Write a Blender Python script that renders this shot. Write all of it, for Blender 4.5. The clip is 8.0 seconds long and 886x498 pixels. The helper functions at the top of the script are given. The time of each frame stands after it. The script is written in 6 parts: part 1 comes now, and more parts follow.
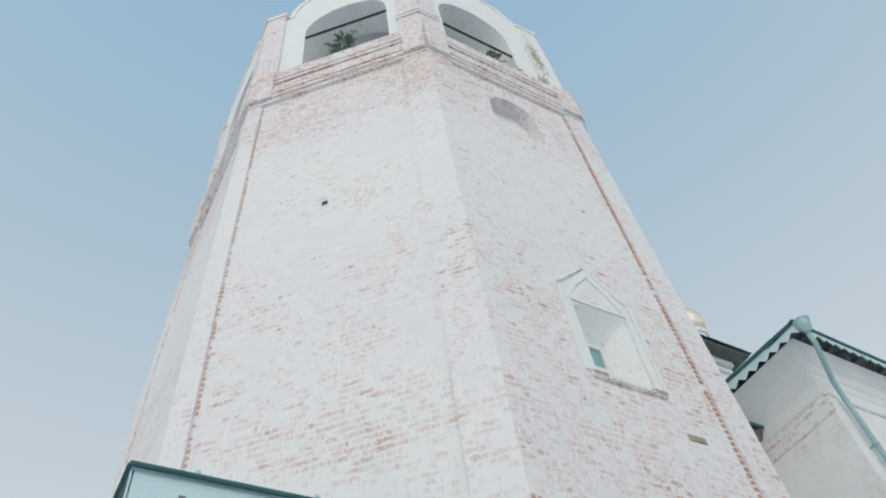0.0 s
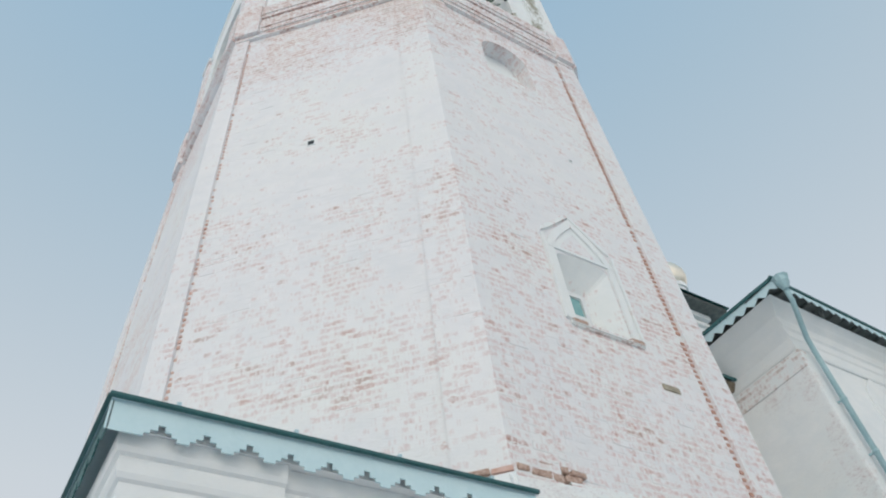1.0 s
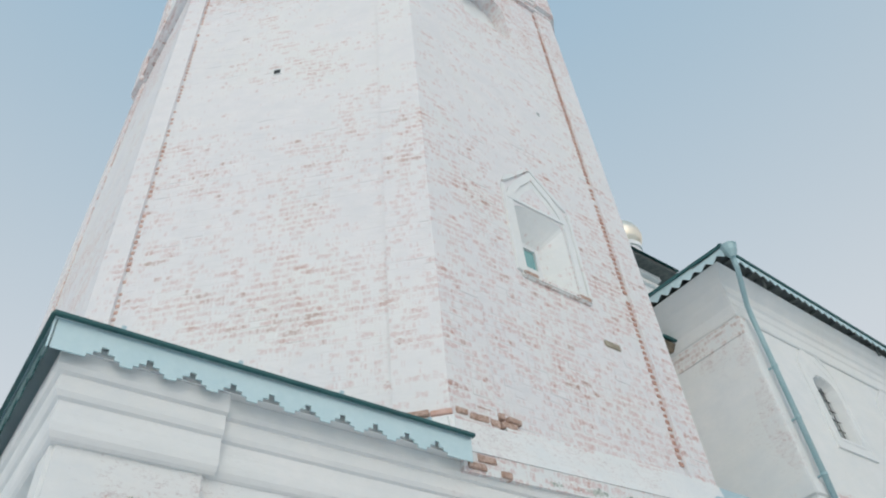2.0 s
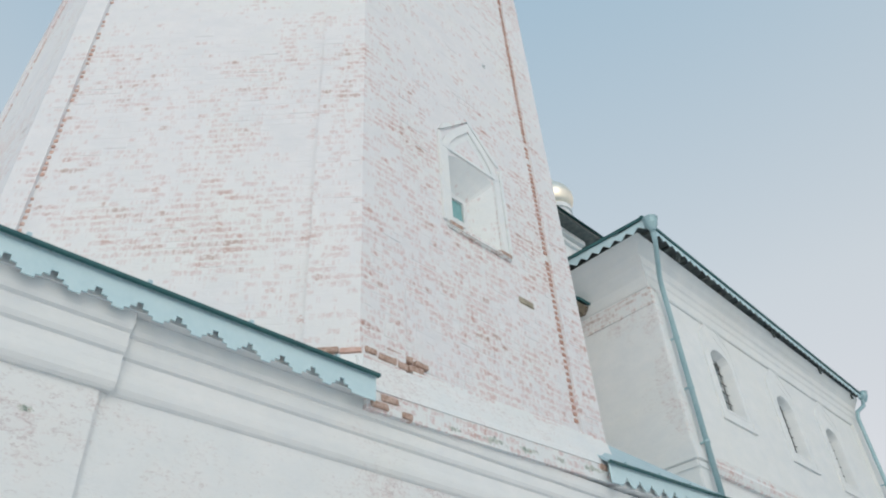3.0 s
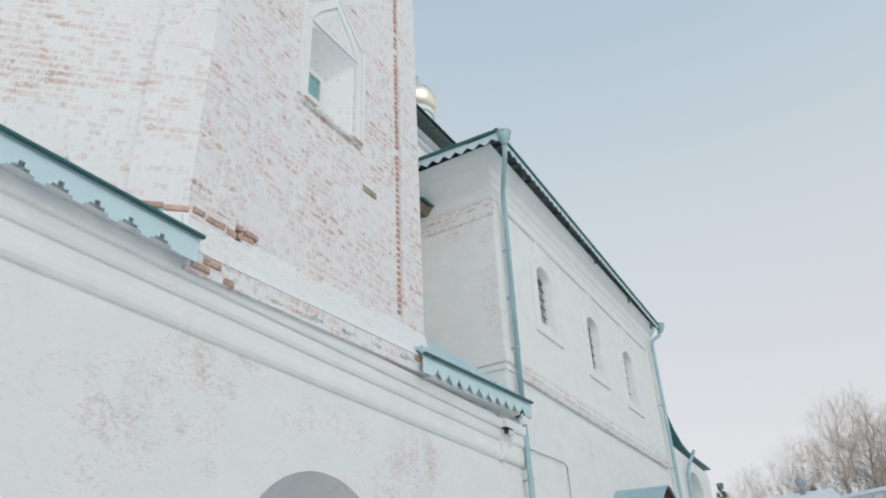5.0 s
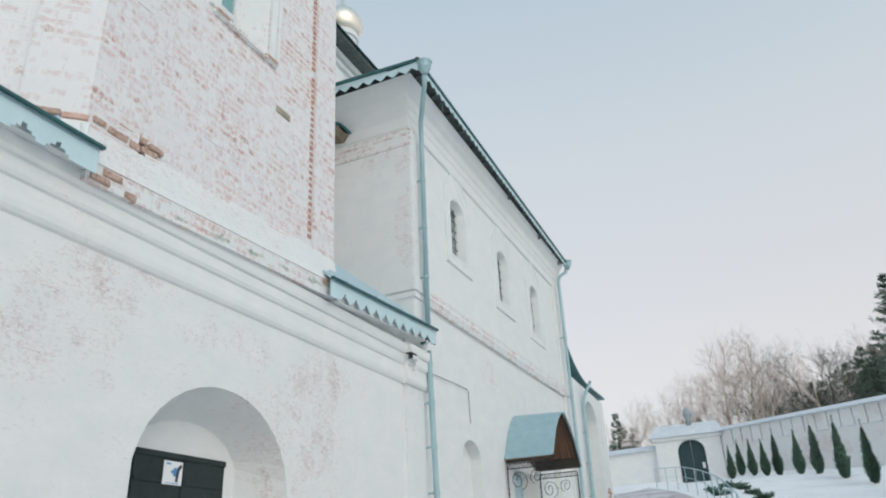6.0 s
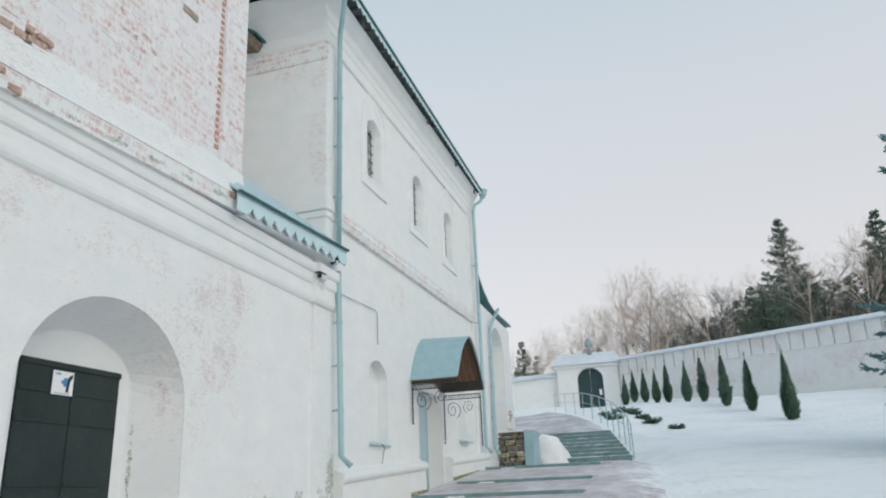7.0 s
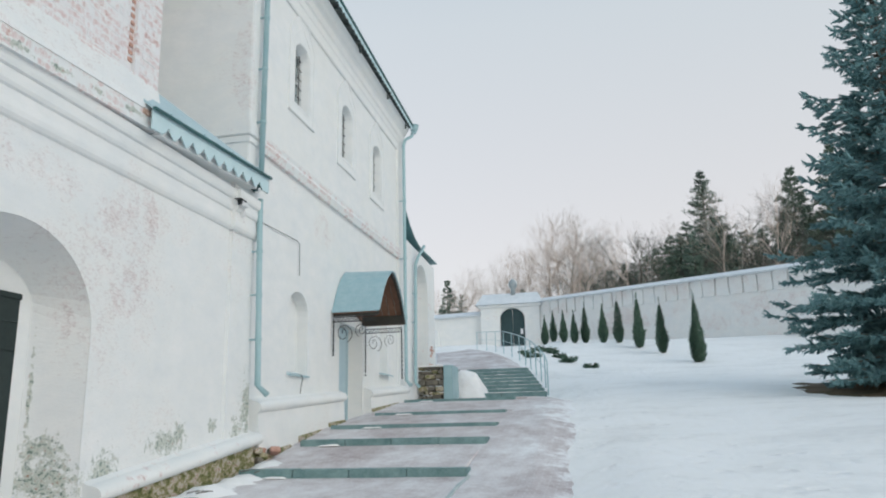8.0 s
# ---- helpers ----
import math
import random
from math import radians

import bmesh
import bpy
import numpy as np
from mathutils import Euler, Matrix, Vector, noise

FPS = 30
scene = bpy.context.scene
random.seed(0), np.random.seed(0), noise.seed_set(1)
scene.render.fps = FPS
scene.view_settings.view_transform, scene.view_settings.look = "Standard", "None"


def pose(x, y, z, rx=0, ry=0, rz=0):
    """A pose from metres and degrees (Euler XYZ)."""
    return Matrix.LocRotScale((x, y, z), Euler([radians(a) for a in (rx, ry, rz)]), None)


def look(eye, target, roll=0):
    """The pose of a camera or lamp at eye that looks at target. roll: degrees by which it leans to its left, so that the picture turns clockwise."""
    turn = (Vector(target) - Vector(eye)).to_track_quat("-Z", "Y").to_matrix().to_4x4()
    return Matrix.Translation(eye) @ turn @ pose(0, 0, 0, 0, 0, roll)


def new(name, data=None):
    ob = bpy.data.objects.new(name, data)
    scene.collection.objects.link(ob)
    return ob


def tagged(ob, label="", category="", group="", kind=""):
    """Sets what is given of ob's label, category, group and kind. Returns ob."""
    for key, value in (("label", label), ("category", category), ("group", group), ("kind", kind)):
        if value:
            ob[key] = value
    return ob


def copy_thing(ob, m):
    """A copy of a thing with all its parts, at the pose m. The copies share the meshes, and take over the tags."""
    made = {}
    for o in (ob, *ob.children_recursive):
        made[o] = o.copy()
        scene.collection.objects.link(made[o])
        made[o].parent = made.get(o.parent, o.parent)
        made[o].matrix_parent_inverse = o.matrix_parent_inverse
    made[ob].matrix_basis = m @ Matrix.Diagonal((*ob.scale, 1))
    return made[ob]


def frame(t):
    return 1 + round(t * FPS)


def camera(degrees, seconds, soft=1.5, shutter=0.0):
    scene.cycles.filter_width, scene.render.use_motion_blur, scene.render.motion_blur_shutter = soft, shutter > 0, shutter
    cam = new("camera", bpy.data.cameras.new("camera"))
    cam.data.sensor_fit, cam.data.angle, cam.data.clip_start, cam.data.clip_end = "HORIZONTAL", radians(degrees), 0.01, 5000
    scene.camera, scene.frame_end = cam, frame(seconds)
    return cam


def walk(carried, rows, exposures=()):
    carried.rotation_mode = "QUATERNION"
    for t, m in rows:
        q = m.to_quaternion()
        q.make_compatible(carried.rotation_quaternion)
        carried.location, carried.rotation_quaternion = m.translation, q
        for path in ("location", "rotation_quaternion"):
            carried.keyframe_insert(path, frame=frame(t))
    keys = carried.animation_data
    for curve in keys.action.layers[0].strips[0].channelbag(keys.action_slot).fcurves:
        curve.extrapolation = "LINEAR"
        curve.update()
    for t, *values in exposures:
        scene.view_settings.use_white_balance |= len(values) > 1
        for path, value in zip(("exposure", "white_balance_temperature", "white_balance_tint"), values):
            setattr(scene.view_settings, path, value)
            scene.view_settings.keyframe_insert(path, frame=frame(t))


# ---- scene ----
cam = camera(61.9, 8.0, soft=2.0)


def eye_row(t, x, y, z, yaw, pitch, roll):
    return t, pose(x, y, z, 90 + pitch, 0, yaw) @ pose(0, 0, 0, 0, 0, roll)


PATH = [
    (0, 4.586, -10.164, 1.768, 54.04, 51.96, -9.93),
    (0.5, 4.569, -10.160, 1.761, 53.91, 50.04, -9.45),
    (1, 4.562, -10.150, 1.758, 53.29, 47.70, -8.47),
    (2.5, 4.717, -10.128, 1.723, 47.13, 40.40, -5.08),
    (3, 4.753, -10.104, 1.704, 43.73, 38.06, -3.91),
    (3.5, 4.725, -10.053, 1.696, 40.25, 36.08, -3.35),
    (4, 4.709, -9.977, 1.663, 36.72, 34.05, -2.99),
    (5.5, 4.844, -9.958, 1.541, 27.34, 27.16, -2.48),
    (6, 4.917, -9.984, 1.488, 23.88, 24.18, -2.68),
    (6.5, 4.944, -9.950, 1.476, 20.66, 21.23, -2.63),
    (7, 4.943, -9.870, 1.435, 17.30, 18.32, -2.34),
    (7.5, 4.974, -9.815, 1.406, 14.55, 15.82, -1.90),
    (8, 5.000, -9.768, 1.400, 11.86, 13.35, -1.31),
]
walk(cam, [eye_row(*r) for r in PATH], exposures=[(0, 0.33, 6250, 8), (4, 0.37, 6250, 8), (8, 0.42, 6250, 8)])

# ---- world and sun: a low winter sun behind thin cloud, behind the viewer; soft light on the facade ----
SUN_EL, SUN_AZ = 28.0, -127.0          # degrees; azimuth to the left of +y
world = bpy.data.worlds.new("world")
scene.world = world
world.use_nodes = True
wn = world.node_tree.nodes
sky = wn.new("ShaderNodeTexSky")
sky.sky_type, sky.sun_disc = "NISHITA", False
sky.sun_elevation, sky.sun_rotation = radians(SUN_EL), radians(-SUN_AZ)
sky.air_density, sky.dust_density, sky.ozone_density = 1.0, 2.0, 1.0
wn["Background"].inputs["Strength"].default_value = 0.15
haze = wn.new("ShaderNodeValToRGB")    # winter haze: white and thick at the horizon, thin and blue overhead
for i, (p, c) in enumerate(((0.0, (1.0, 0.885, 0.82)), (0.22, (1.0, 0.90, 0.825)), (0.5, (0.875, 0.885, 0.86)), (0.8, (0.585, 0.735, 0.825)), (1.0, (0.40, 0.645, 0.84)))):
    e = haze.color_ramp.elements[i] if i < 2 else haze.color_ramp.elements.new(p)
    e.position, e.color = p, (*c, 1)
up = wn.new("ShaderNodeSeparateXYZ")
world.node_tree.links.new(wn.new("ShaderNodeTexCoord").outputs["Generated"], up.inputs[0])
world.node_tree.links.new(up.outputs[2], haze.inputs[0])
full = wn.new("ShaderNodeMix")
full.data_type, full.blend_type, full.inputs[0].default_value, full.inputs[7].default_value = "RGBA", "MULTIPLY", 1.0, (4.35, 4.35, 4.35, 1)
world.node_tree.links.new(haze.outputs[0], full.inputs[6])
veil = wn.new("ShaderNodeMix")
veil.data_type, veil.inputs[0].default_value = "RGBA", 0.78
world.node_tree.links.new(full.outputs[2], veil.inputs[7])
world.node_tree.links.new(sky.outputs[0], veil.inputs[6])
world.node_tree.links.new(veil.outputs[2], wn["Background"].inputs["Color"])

sun_data = bpy.data.lights.new("sun", "SUN")
sun_data.energy, sun_data.angle, sun_data.color = 0.42, radians(40), (1.0, 0.97, 0.93)
sun = new("sun", sun_data)
sun.matrix_world = look((0, 0, 30), (math.sin(radians(SUN_AZ)), -math.cos(radians(SUN_AZ)), 30 - math.tan(radians(SUN_EL))))


# ---- materials ----
def shader(name, rough=0.8, metal=0.0):
    m = bpy.data.materials.new(name)
    m.use_nodes = True
    nt = m.node_tree
    b = nt.nodes["Principled BSDF"]
    b.inputs["Roughness"].default_value, b.inputs["Metallic"].default_value = rough, metal
    return m, nt, b


def node(nt, kind, **values):
    n = nt.nodes.new(kind)
    for k, v in values.items():
        n.inputs[k].default_value = v
    return n


def noise_at(nt, vec, scale, detail=4.0, rough=0.6, stretch=None):
    if stretch:
        mp = nt.nodes.new("ShaderNodeMapping")
        mp.inputs["Scale"].default_value = stretch
        nt.links.new(vec, mp.inputs["Vector"])
        vec = mp.outputs[0]
    n = node(nt, "ShaderNodeTexNoise", Scale=scale, Detail=detail, Roughness=rough)
    nt.links.new(vec, n.inputs["Vector"])
    return n.outputs["Fac"]


def ramp(nt, fac, stops):
    r = nt.nodes.new("ShaderNodeValToRGB")
    els = r.color_ramp.elements
    while len(els) < len(stops):
        els.new(0.5)
    for e, (p, c) in zip(els, stops):
        e.position = p
        e.color = (c, c, c, 1) if isinstance(c, (int, float)) else (*c, 1)
    nt.links.new(fac, r.inputs[0])
    return r.outputs[0]


def blend(nt, fac, a, b, kind="MIX"):
    mx = nt.nodes.new("ShaderNodeMix")
    mx.data_type, mx.blend_type = "RGBA", kind
    for sock, v in ((mx.inputs[0], fac), (mx.inputs[6], a), (mx.inputs[7], b)):
        if isinstance(v, tuple):
            sock.default_value = (*v, 1)
        elif isinstance(v, (int, float)):
            sock.default_value = v
        else:
            nt.links.new(v, sock)
    return mx.outputs[2]


def calc(nt, op, a, b=0.0, clamp=False):
    m = nt.nodes.new("ShaderNodeMath")
    m.operation, m.use_clamp = op, clamp
    for sock, v in ((m.inputs[0], a), (m.inputs[1], b)):
        if isinstance(v, (int, float)):
            sock.default_value = v
        else:
            nt.links.new(v, sock)
    return m.outputs[0]


def place_of(nt):
    return nt.nodes.new("ShaderNodeNewGeometry").outputs["Position"]


def bump(nt, b, height, strength=0.3, dist=0.01):
    n = node(nt, "ShaderNodeBump", Strength=strength, Distance=dist)
    nt.links.new(height, n.inputs["Height"])
    nt.links.new(n.outputs[0], b.inputs["Normal"])


def nearness(nt, p, spots):
    """Distance to the nearest of some ellipsoids, 1 at their surface."""
    near = None
    for x, y, z, w, h in spots:
        mp = nt.nodes.new("ShaderNodeMapping")
        mp.vector_type = "TEXTURE"
        mp.inputs["Location"].default_value, mp.inputs["Scale"].default_value = (x, y, z), (w, w, h)
        nt.links.new(p, mp.inputs["Vector"])
        ln = nt.nodes.new("ShaderNodeVectorMath")
        ln.operation = "LENGTH"
        nt.links.new(mp.outputs[0], ln.inputs[0])
        near = ln.outputs["Value"] if near is None else calc(nt, "MINIMUM", near, ln.outputs["Value"])
    return near


def limewash(name, wear=0.0, piece="island", spots=(), levels=None, clump=0.6, rows=True, flaking=(), grey=False, pale=0.0, olive=False):
    """Limewash over brick. wear: how much brick shows through; piece: how single bricks vary; levels: heights and their share of wear; spots: mossy damp stains (x, y, z, width, height); flaking: the same for thin wash; grey: dustier wash; pale: how far the brick tint fades; olive: darker, browner moss."""
    m, nt, b = shader(name, 0.9)
    p = place_of(nt)
    big = noise_at(nt, p, 0.55, 5, 0.6)
    mid = noise_at(nt, p, 2.1, 5, 0.65, (1, 1, 1.7))
    fine = noise_at(nt, p, 16, 5, 0.7, (1, 1, 2.5))
    wash = ramp(nt, mid, [(0.3, (0.705, 0.708, 0.72)), (0.55, (0.752, 0.746, 0.752)), (0.75, (0.785, 0.778, 0.778))] if grey else [(0.3, (0.715, 0.745, 0.75)), (0.55, (0.765, 0.785, 0.78)), (0.75, (0.81, 0.815, 0.805))])
    wash = blend(nt, calc(nt, "MULTIPLY", ramp(nt, big, [(0.45, 0.0), (0.65, 1.0)]), 0.5), wash, (0.78, 0.79, 0.755))
    col = wash
    if wear > 0:
        if piece == "object":
            rnd = nt.nodes.new("ShaderNodeObjectInfo").outputs["Random"]
        else:
            rnd = nt.nodes.new("ShaderNodeNewGeometry").outputs["Random Per Island"]
        # worn dashes follow the brick courses and stop at the joints
        axes = nt.nodes.new("ShaderNodeSeparateXYZ")
        nt.links.new(p, axes.inputs[0])
        course = calc(nt, "DIVIDE", calc(nt, "ADD", calc(nt, "SUBTRACT", axes.outputs[2], 5.40), calc(nt, "MULTIPLY", calc(nt, "SUBTRACT", fine, 0.5), 0.17)), 0.092)
        at = nt.nodes.new("ShaderNodeCombineXYZ")
        for i, v in enumerate((axes.outputs[0], axes.outputs[1], calc(nt, "MULTIPLY", calc(nt, "FLOOR", course), 0.37))):
            nt.links.new(v, at.inputs[i])
        stroke = noise_at(nt, at.outputs[0], 6.0, 6, 0.80) if rows else noise_at(nt, p, 8.5, 7, 0.82, (1, 1, 2.1))
        joint = ramp(nt, calc(nt, "FRACT", course), [(0.04, 0.0), (0.22, 1.0), (0.66, 1.0), (0.90, 0.0)])
        amount = calc(nt, "ADD", calc(nt, "MULTIPLY", big, clump), calc(nt, "MULTIPLY", mid, 1.15 if rows else 0.5))
        amount = calc(nt, "ADD", amount, wear - (0.625 if rows else 0.30) - clump * 0.5)
        if flaking:
            k = ramp(nt, nearness(nt, p, flaking), [(0.1, 1.0), (1.0, 0.55), (1.9, 0.0)])
            patch = ramp(nt, noise_at(nt, p, 3.6, 4, 0.6, (1, 1, 0.8)), [(0.40, 0.25), (0.60, 1.0)])
            amount = calc(nt, "ADD", amount, calc(nt, "MULTIPLY", calc(nt, "MULTIPLY", k, patch), 0.33))
        if levels:
            sep = nt.nodes.new("ShaderNodeSeparateXYZ")
            nt.links.new(p, sep.inputs[0])
            h = calc(nt, "DIVIDE", sep.outputs[2], 20.0)
            amount = calc(nt, "ADD", amount, calc(nt, "MULTIPLY", calc(nt, "SUBTRACT", ramp(nt, h, levels), 0.5), 0.7))
        amount = calc(nt, "ADD", amount, calc(nt, "MULTIPLY", calc(nt, "SUBTRACT", rnd, 0.5), 0.07))
        thin = calc(nt, "ADD", amount, calc(nt, "MULTIPLY", calc(nt, "SUBTRACT", stroke, 0.5), 2.3))
        pink = ramp(nt, thin, [(0.47, 0.0), (0.55, 0.55), (0.82, 0.95)])
        if not rows:
            joint = 0.55
        flake = ramp(nt, noise_at(nt, p, 21, 5, 0.75), [(0.38, 0.1), (0.54, 1.0)])
        joint = calc(nt, "MULTIPLY", joint, flake)
        pink = calc(nt, "MULTIPLY", pink, joint)
        bare = ramp(nt, calc(nt, "ADD", thin, calc(nt, "MULTIPLY", calc(nt, "SUBTRACT", rnd, 0.5), 0.3)), [(0.80, 0.0), (0.90, 1.0)])
        bare = calc(nt, "MULTIPLY", bare, joint)
        if not rows:
            rnd = calc(nt, "ADD", fine, 0.35)
        shade = ramp(nt, rnd, [(0.0, (0.52, 0.30, 0.25)), (0.35, (0.56, 0.36, 0.31)), (0.7, (0.43, 0.26, 0.22)), (1.0, (0.44, 0.33, 0.28) if rows else (0.44, 0.36, 0.34))])
        col = blend(nt, pink, col, (0.61, 0.46, 0.445) if rows else (0.60, 0.50, 0.495))
        col = blend(nt, bare, col, shade)
        if not rows:
            # crazed lines where the edges of old bricks show through thin wash
            craze = noise_at(nt, p, 7.5, 5, 0.62, (1, 1, 1.7))
            line = calc(nt, "SUBTRACT", 1.0, calc(nt, "MULTIPLY", calc(nt, "ABSOLUTE", calc(nt, "SUBTRACT", craze, 0.5)), 26.0), True)
            broken = calc(nt, "ADD", amount, calc(nt, "MULTIPLY", calc(nt, "SUBTRACT", fine, 0.5), 1.5))
            col = blend(nt, calc(nt, "MULTIPLY", ramp(nt, amount, [(0.24, 0.0), (0.75, 0.35)]), 1.0), col, (0.69, 0.62, 0.615))
            col = blend(nt, calc(nt, "MULTIPLY", line, ramp(nt, broken, [(0.26, 0.0), (0.62, 0.75)])), col, (0.46, 0.39, 0.385))
        if pale:
            col = blend(nt, pale, col, wash)
    if spots:
        rough_edge = noise_at(nt, p, 11, 8, 0.8)
        near = nearness(nt, p, spots)
        k = calc(nt, "ADD", calc(nt, "MULTIPLY", near, -0.35), calc(nt, "MULTIPLY", rough_edge, 1.6))
        k = ramp(nt, k, [(0.58, 0.0), (0.64, 0.8), (0.80, 0.95)])
        moss = ramp(nt, noise_at(nt, p, 26, 5, 0.7), [(0.36, (0.04, 0.09, 0.075)), (0.43, (0.20, 0.27, 0.22)), (0.50, (0.55, 0.58, 0.53)), (0.60, (0.42, 0.46, 0.39)), (0.66, (0.28, 0.09, 0.06))] if not olive else [(0.36, (0.05, 0.055, 0.03)), (0.45, (0.17, 0.165, 0.10)), (0.53, (0.30, 0.27, 0.18)), (0.60, (0.46, 0.46, 0.40)), (0.68, (0.26, 0.12, 0.07))])
        col = blend(nt, k, col, moss)
    nt.links.new(col, b.inputs["Base Color"])
    bump(nt, b, calc(nt, "ADD", calc(nt, "MULTIPLY", fine, 0.5), mid), 0.35, 0.02)
    return m


def mottled(name, low, high, scale=4.0, rough=0.7, metal=0.0, stretch=None, strength=0.25, dist=0.01):
    m, nt, b = shader(name, rough, metal)
    p = place_of(nt)
    n = noise_at(nt, p, scale, 6, 0.65, stretch)
    f = noise_at(nt, p, scale * 7, 4, 0.6, stretch)
    col = ramp(nt, calc(nt, "ADD", calc(nt, "MULTIPLY", n, 0.7), calc(nt, "MULTIPLY", f, 0.3)), [(0.3, low), (0.7, high)])
    nt.links.new(col, b.inputs["Base Color"])
    bump(nt, b, f, strength, dist)
    return m


LEVELS = [(0.27, 0.66), (0.33, 0.62), (0.42, 0.62), (0.49, 0.56), (0.54, 0.38), (0.65, 0.38), (0.70, 0.66), (0.80, 0.80)]
WASH = limewash("limewash_plain")
SPOTS = [(0, -1.80, 1.27, 0.52, 0.2), (0, -1.55, 1.36, 0.2, 0.2), (0.05, 0.08, 1.66, 0.26, 0.6), (0.05, -0.2, 1.4, 0.2, 0.25), (0.0, -0.78, 1.46, 0.14, 0.14), (-0.3, -3.36, 0.95, 0.5, 0.34), (-0.50, -3.43, 1.8, 0.03, 0.7), (-0.35, -3.38, 1.25, 0.3, 0.2), (0, -2.9, 1.0, 0.3, 0.3), (0.05, -8.9, 3.0, 0.45, 0.12), (0.04, -9.27, 3.73, 0.10, 0.045), (0.04, -8.98, 3.87, 0.06, 0.03)]
WASH_LOW = limewash("limewash_lower", wear=0.24, spots=SPOTS, clump=1.5, rows=False, flaking=[(0, -2.95, 3.75, 0.7, 0.6), (0, -2.7, 3.0, 0.35, 0.4), (0, -4.3, 3.85, 1.2, 0.3), (0, -6.7, 3.4, 0.7, 0.35), (0, -5.6, 4.0, 0.5, 0.3), (0, -9.1, 3.8, 0.2, 0.1), (0, -5.8, 3.07, 0.15, 0.1), (0, 1.2, 5.3, 0.9, 0.35), (-0.3, -3.3, 2.5, 0.16, 0.2), (0, 3.0, 4.9, 0.6, 0.4), (0, -7.7, 2.7, 0.5, 0.4)])
WASH_MOULD = limewash("limewash_moulding", wear=0.14, clump=1.5, rows=False, flaking=[(0.05, -3.1, 4.45, 0.7, 0.4)])
WASH_CHURCH = limewash("limewash_church", wear=0.13, clump=1.2, rows=False, flaking=[(0, 1.2, 5.35, 0.8, 0.3), (0, 3.2, 5.0, 0.6, 0.35), (-0.3, -0.15, 8.2, 0.7, 0.5), (0, -0.15, 6.9, 0.3, 0.8)])
WASH_FASCIA = limewash("limewash_fascia", wear=0.62, spots=[(0.18, -4.75, 4.73, 0.26, 0.05), (0.18, -4.2, 4.76, 0.2, 0.05), (0.18, -3.1, 4.83, 0.24, 0.05), (0.18, -5.3, 4.70, 0.10, 0.05), (0.18, -3.7, 4.79, 0.10, 0.05)])
WASH_LICHEN = limewash("limewash_lichen", wear=0.34, olive=True, spots=[(-0.08, -3.0, 18.9, 0.26, 1.7), (-0.05, -3.1, 17.4, 0.2, 0.5), (-0.1, -3.75, 17.5, 0.2, 0.25), (0.0, -6.15, 16.6, 0.2, 0.35)])
WASH_PATCHY = limewash("limewash_patchy", wear=0.27)
WASH_BRICK = limewash("limewash_brick", wear=0.50, levels=LEVELS, clump=0.9, grey=True)
LEVELS_STREET = [(0.27, 0.48), (0.33, 0.52), (0.42, 0.66), (0.49, 0.64), (0.54, 0.40), (0.65, 0.38), (0.68, 0.68), (0.72, 0.96), (0.80, 1.0)]
WASH_STREET = limewash("limewash_street_side", wear=0.45, levels=LEVELS_STREET, clump=1.3, grey=True, pale=0.2)
WASH_PIECE = limewash("limewash_brick_piece", wear=0.50, piece="object", levels=LEVELS, clump=0.9, grey=True)
WASH_WORN = limewash("limewash_worn", wear=0.58)
WASH_LEDGE = limewash("limewash_ledge", wear=0.36, clump=0.9, rows=False)
SLOT = mottled("weathered_slot", (0.20, 0.18, 0.13), (0.50, 0.45, 0.36), 9, 0.9)
WASH_FRIEZE = limewash("limewash_frieze", wear=0.56, pale=0.25)
FADED = mottled("faded_brick", (0.50, 0.29, 0.22), (0.70, 0.52, 0.46), 9, 0.9)
TOOTH = mottled("toothed_brick", (0.33, 0.16, 0.11), (0.62, 0.42, 0.35), 12, 0.9)
WASH_WALL = limewash("limewash_old_wall", wear=0.30, clump=1.5, rows=False, flaking=[(6.5, 34.0, 6.9, 4.5, 0.7), (14, 28.5, 6.2, 5.0, 0.8), (20, 24, 5.6, 5.0, 0.8)])
ORANGE = mottled("weathered_orange_brick", (0.20, 0.10, 0.06), (0.70, 0.55, 0.47), 24, 0.9)
BOARD = mottled("pale_blue_boards", (0.48, 0.65, 0.69), (0.58, 0.73, 0.76), 3, 0.55)
BEAM = mottled("weathered_beam", (0.09, 0.08, 0.06), (0.30, 0.24, 0.17), 9, 0.85)
TEAL = mottled("painted_sheet_metal", (0.36, 0.50, 0.55), (0.45, 0.58, 0.62), 2, 0.45)
AWNING = mottled("faded_teal_awning_sheet", (0.24, 0.40, 0.45), (0.38, 0.52, 0.56), 5, 0.5)
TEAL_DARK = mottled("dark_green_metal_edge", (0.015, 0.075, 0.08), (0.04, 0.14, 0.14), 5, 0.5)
SOFFIT = mottled("dark_soffit_boards", (0.05, 0.06, 0.06), (0.14, 0.16, 0.15), 6, 0.85)
SWEPT = mottled("green_sheet_roof", (0.05, 0.17, 0.18), (0.13, 0.28, 0.29), 4, 0.5)
PIPE = mottled("zinc_downpipe", (0.27, 0.43, 0.46), (0.38, 0.53, 0.56), 3, 0.45, 0.1)
IRON = mottled("black_iron", (0.012, 0.016, 0.018), (0.03, 0.035, 0.036), 8, 0.55)
DOOR = mottled("dark_painted_iron_door", (0.010, 0.020, 0.020), (0.026, 0.042, 0.040), 3, 0.75)


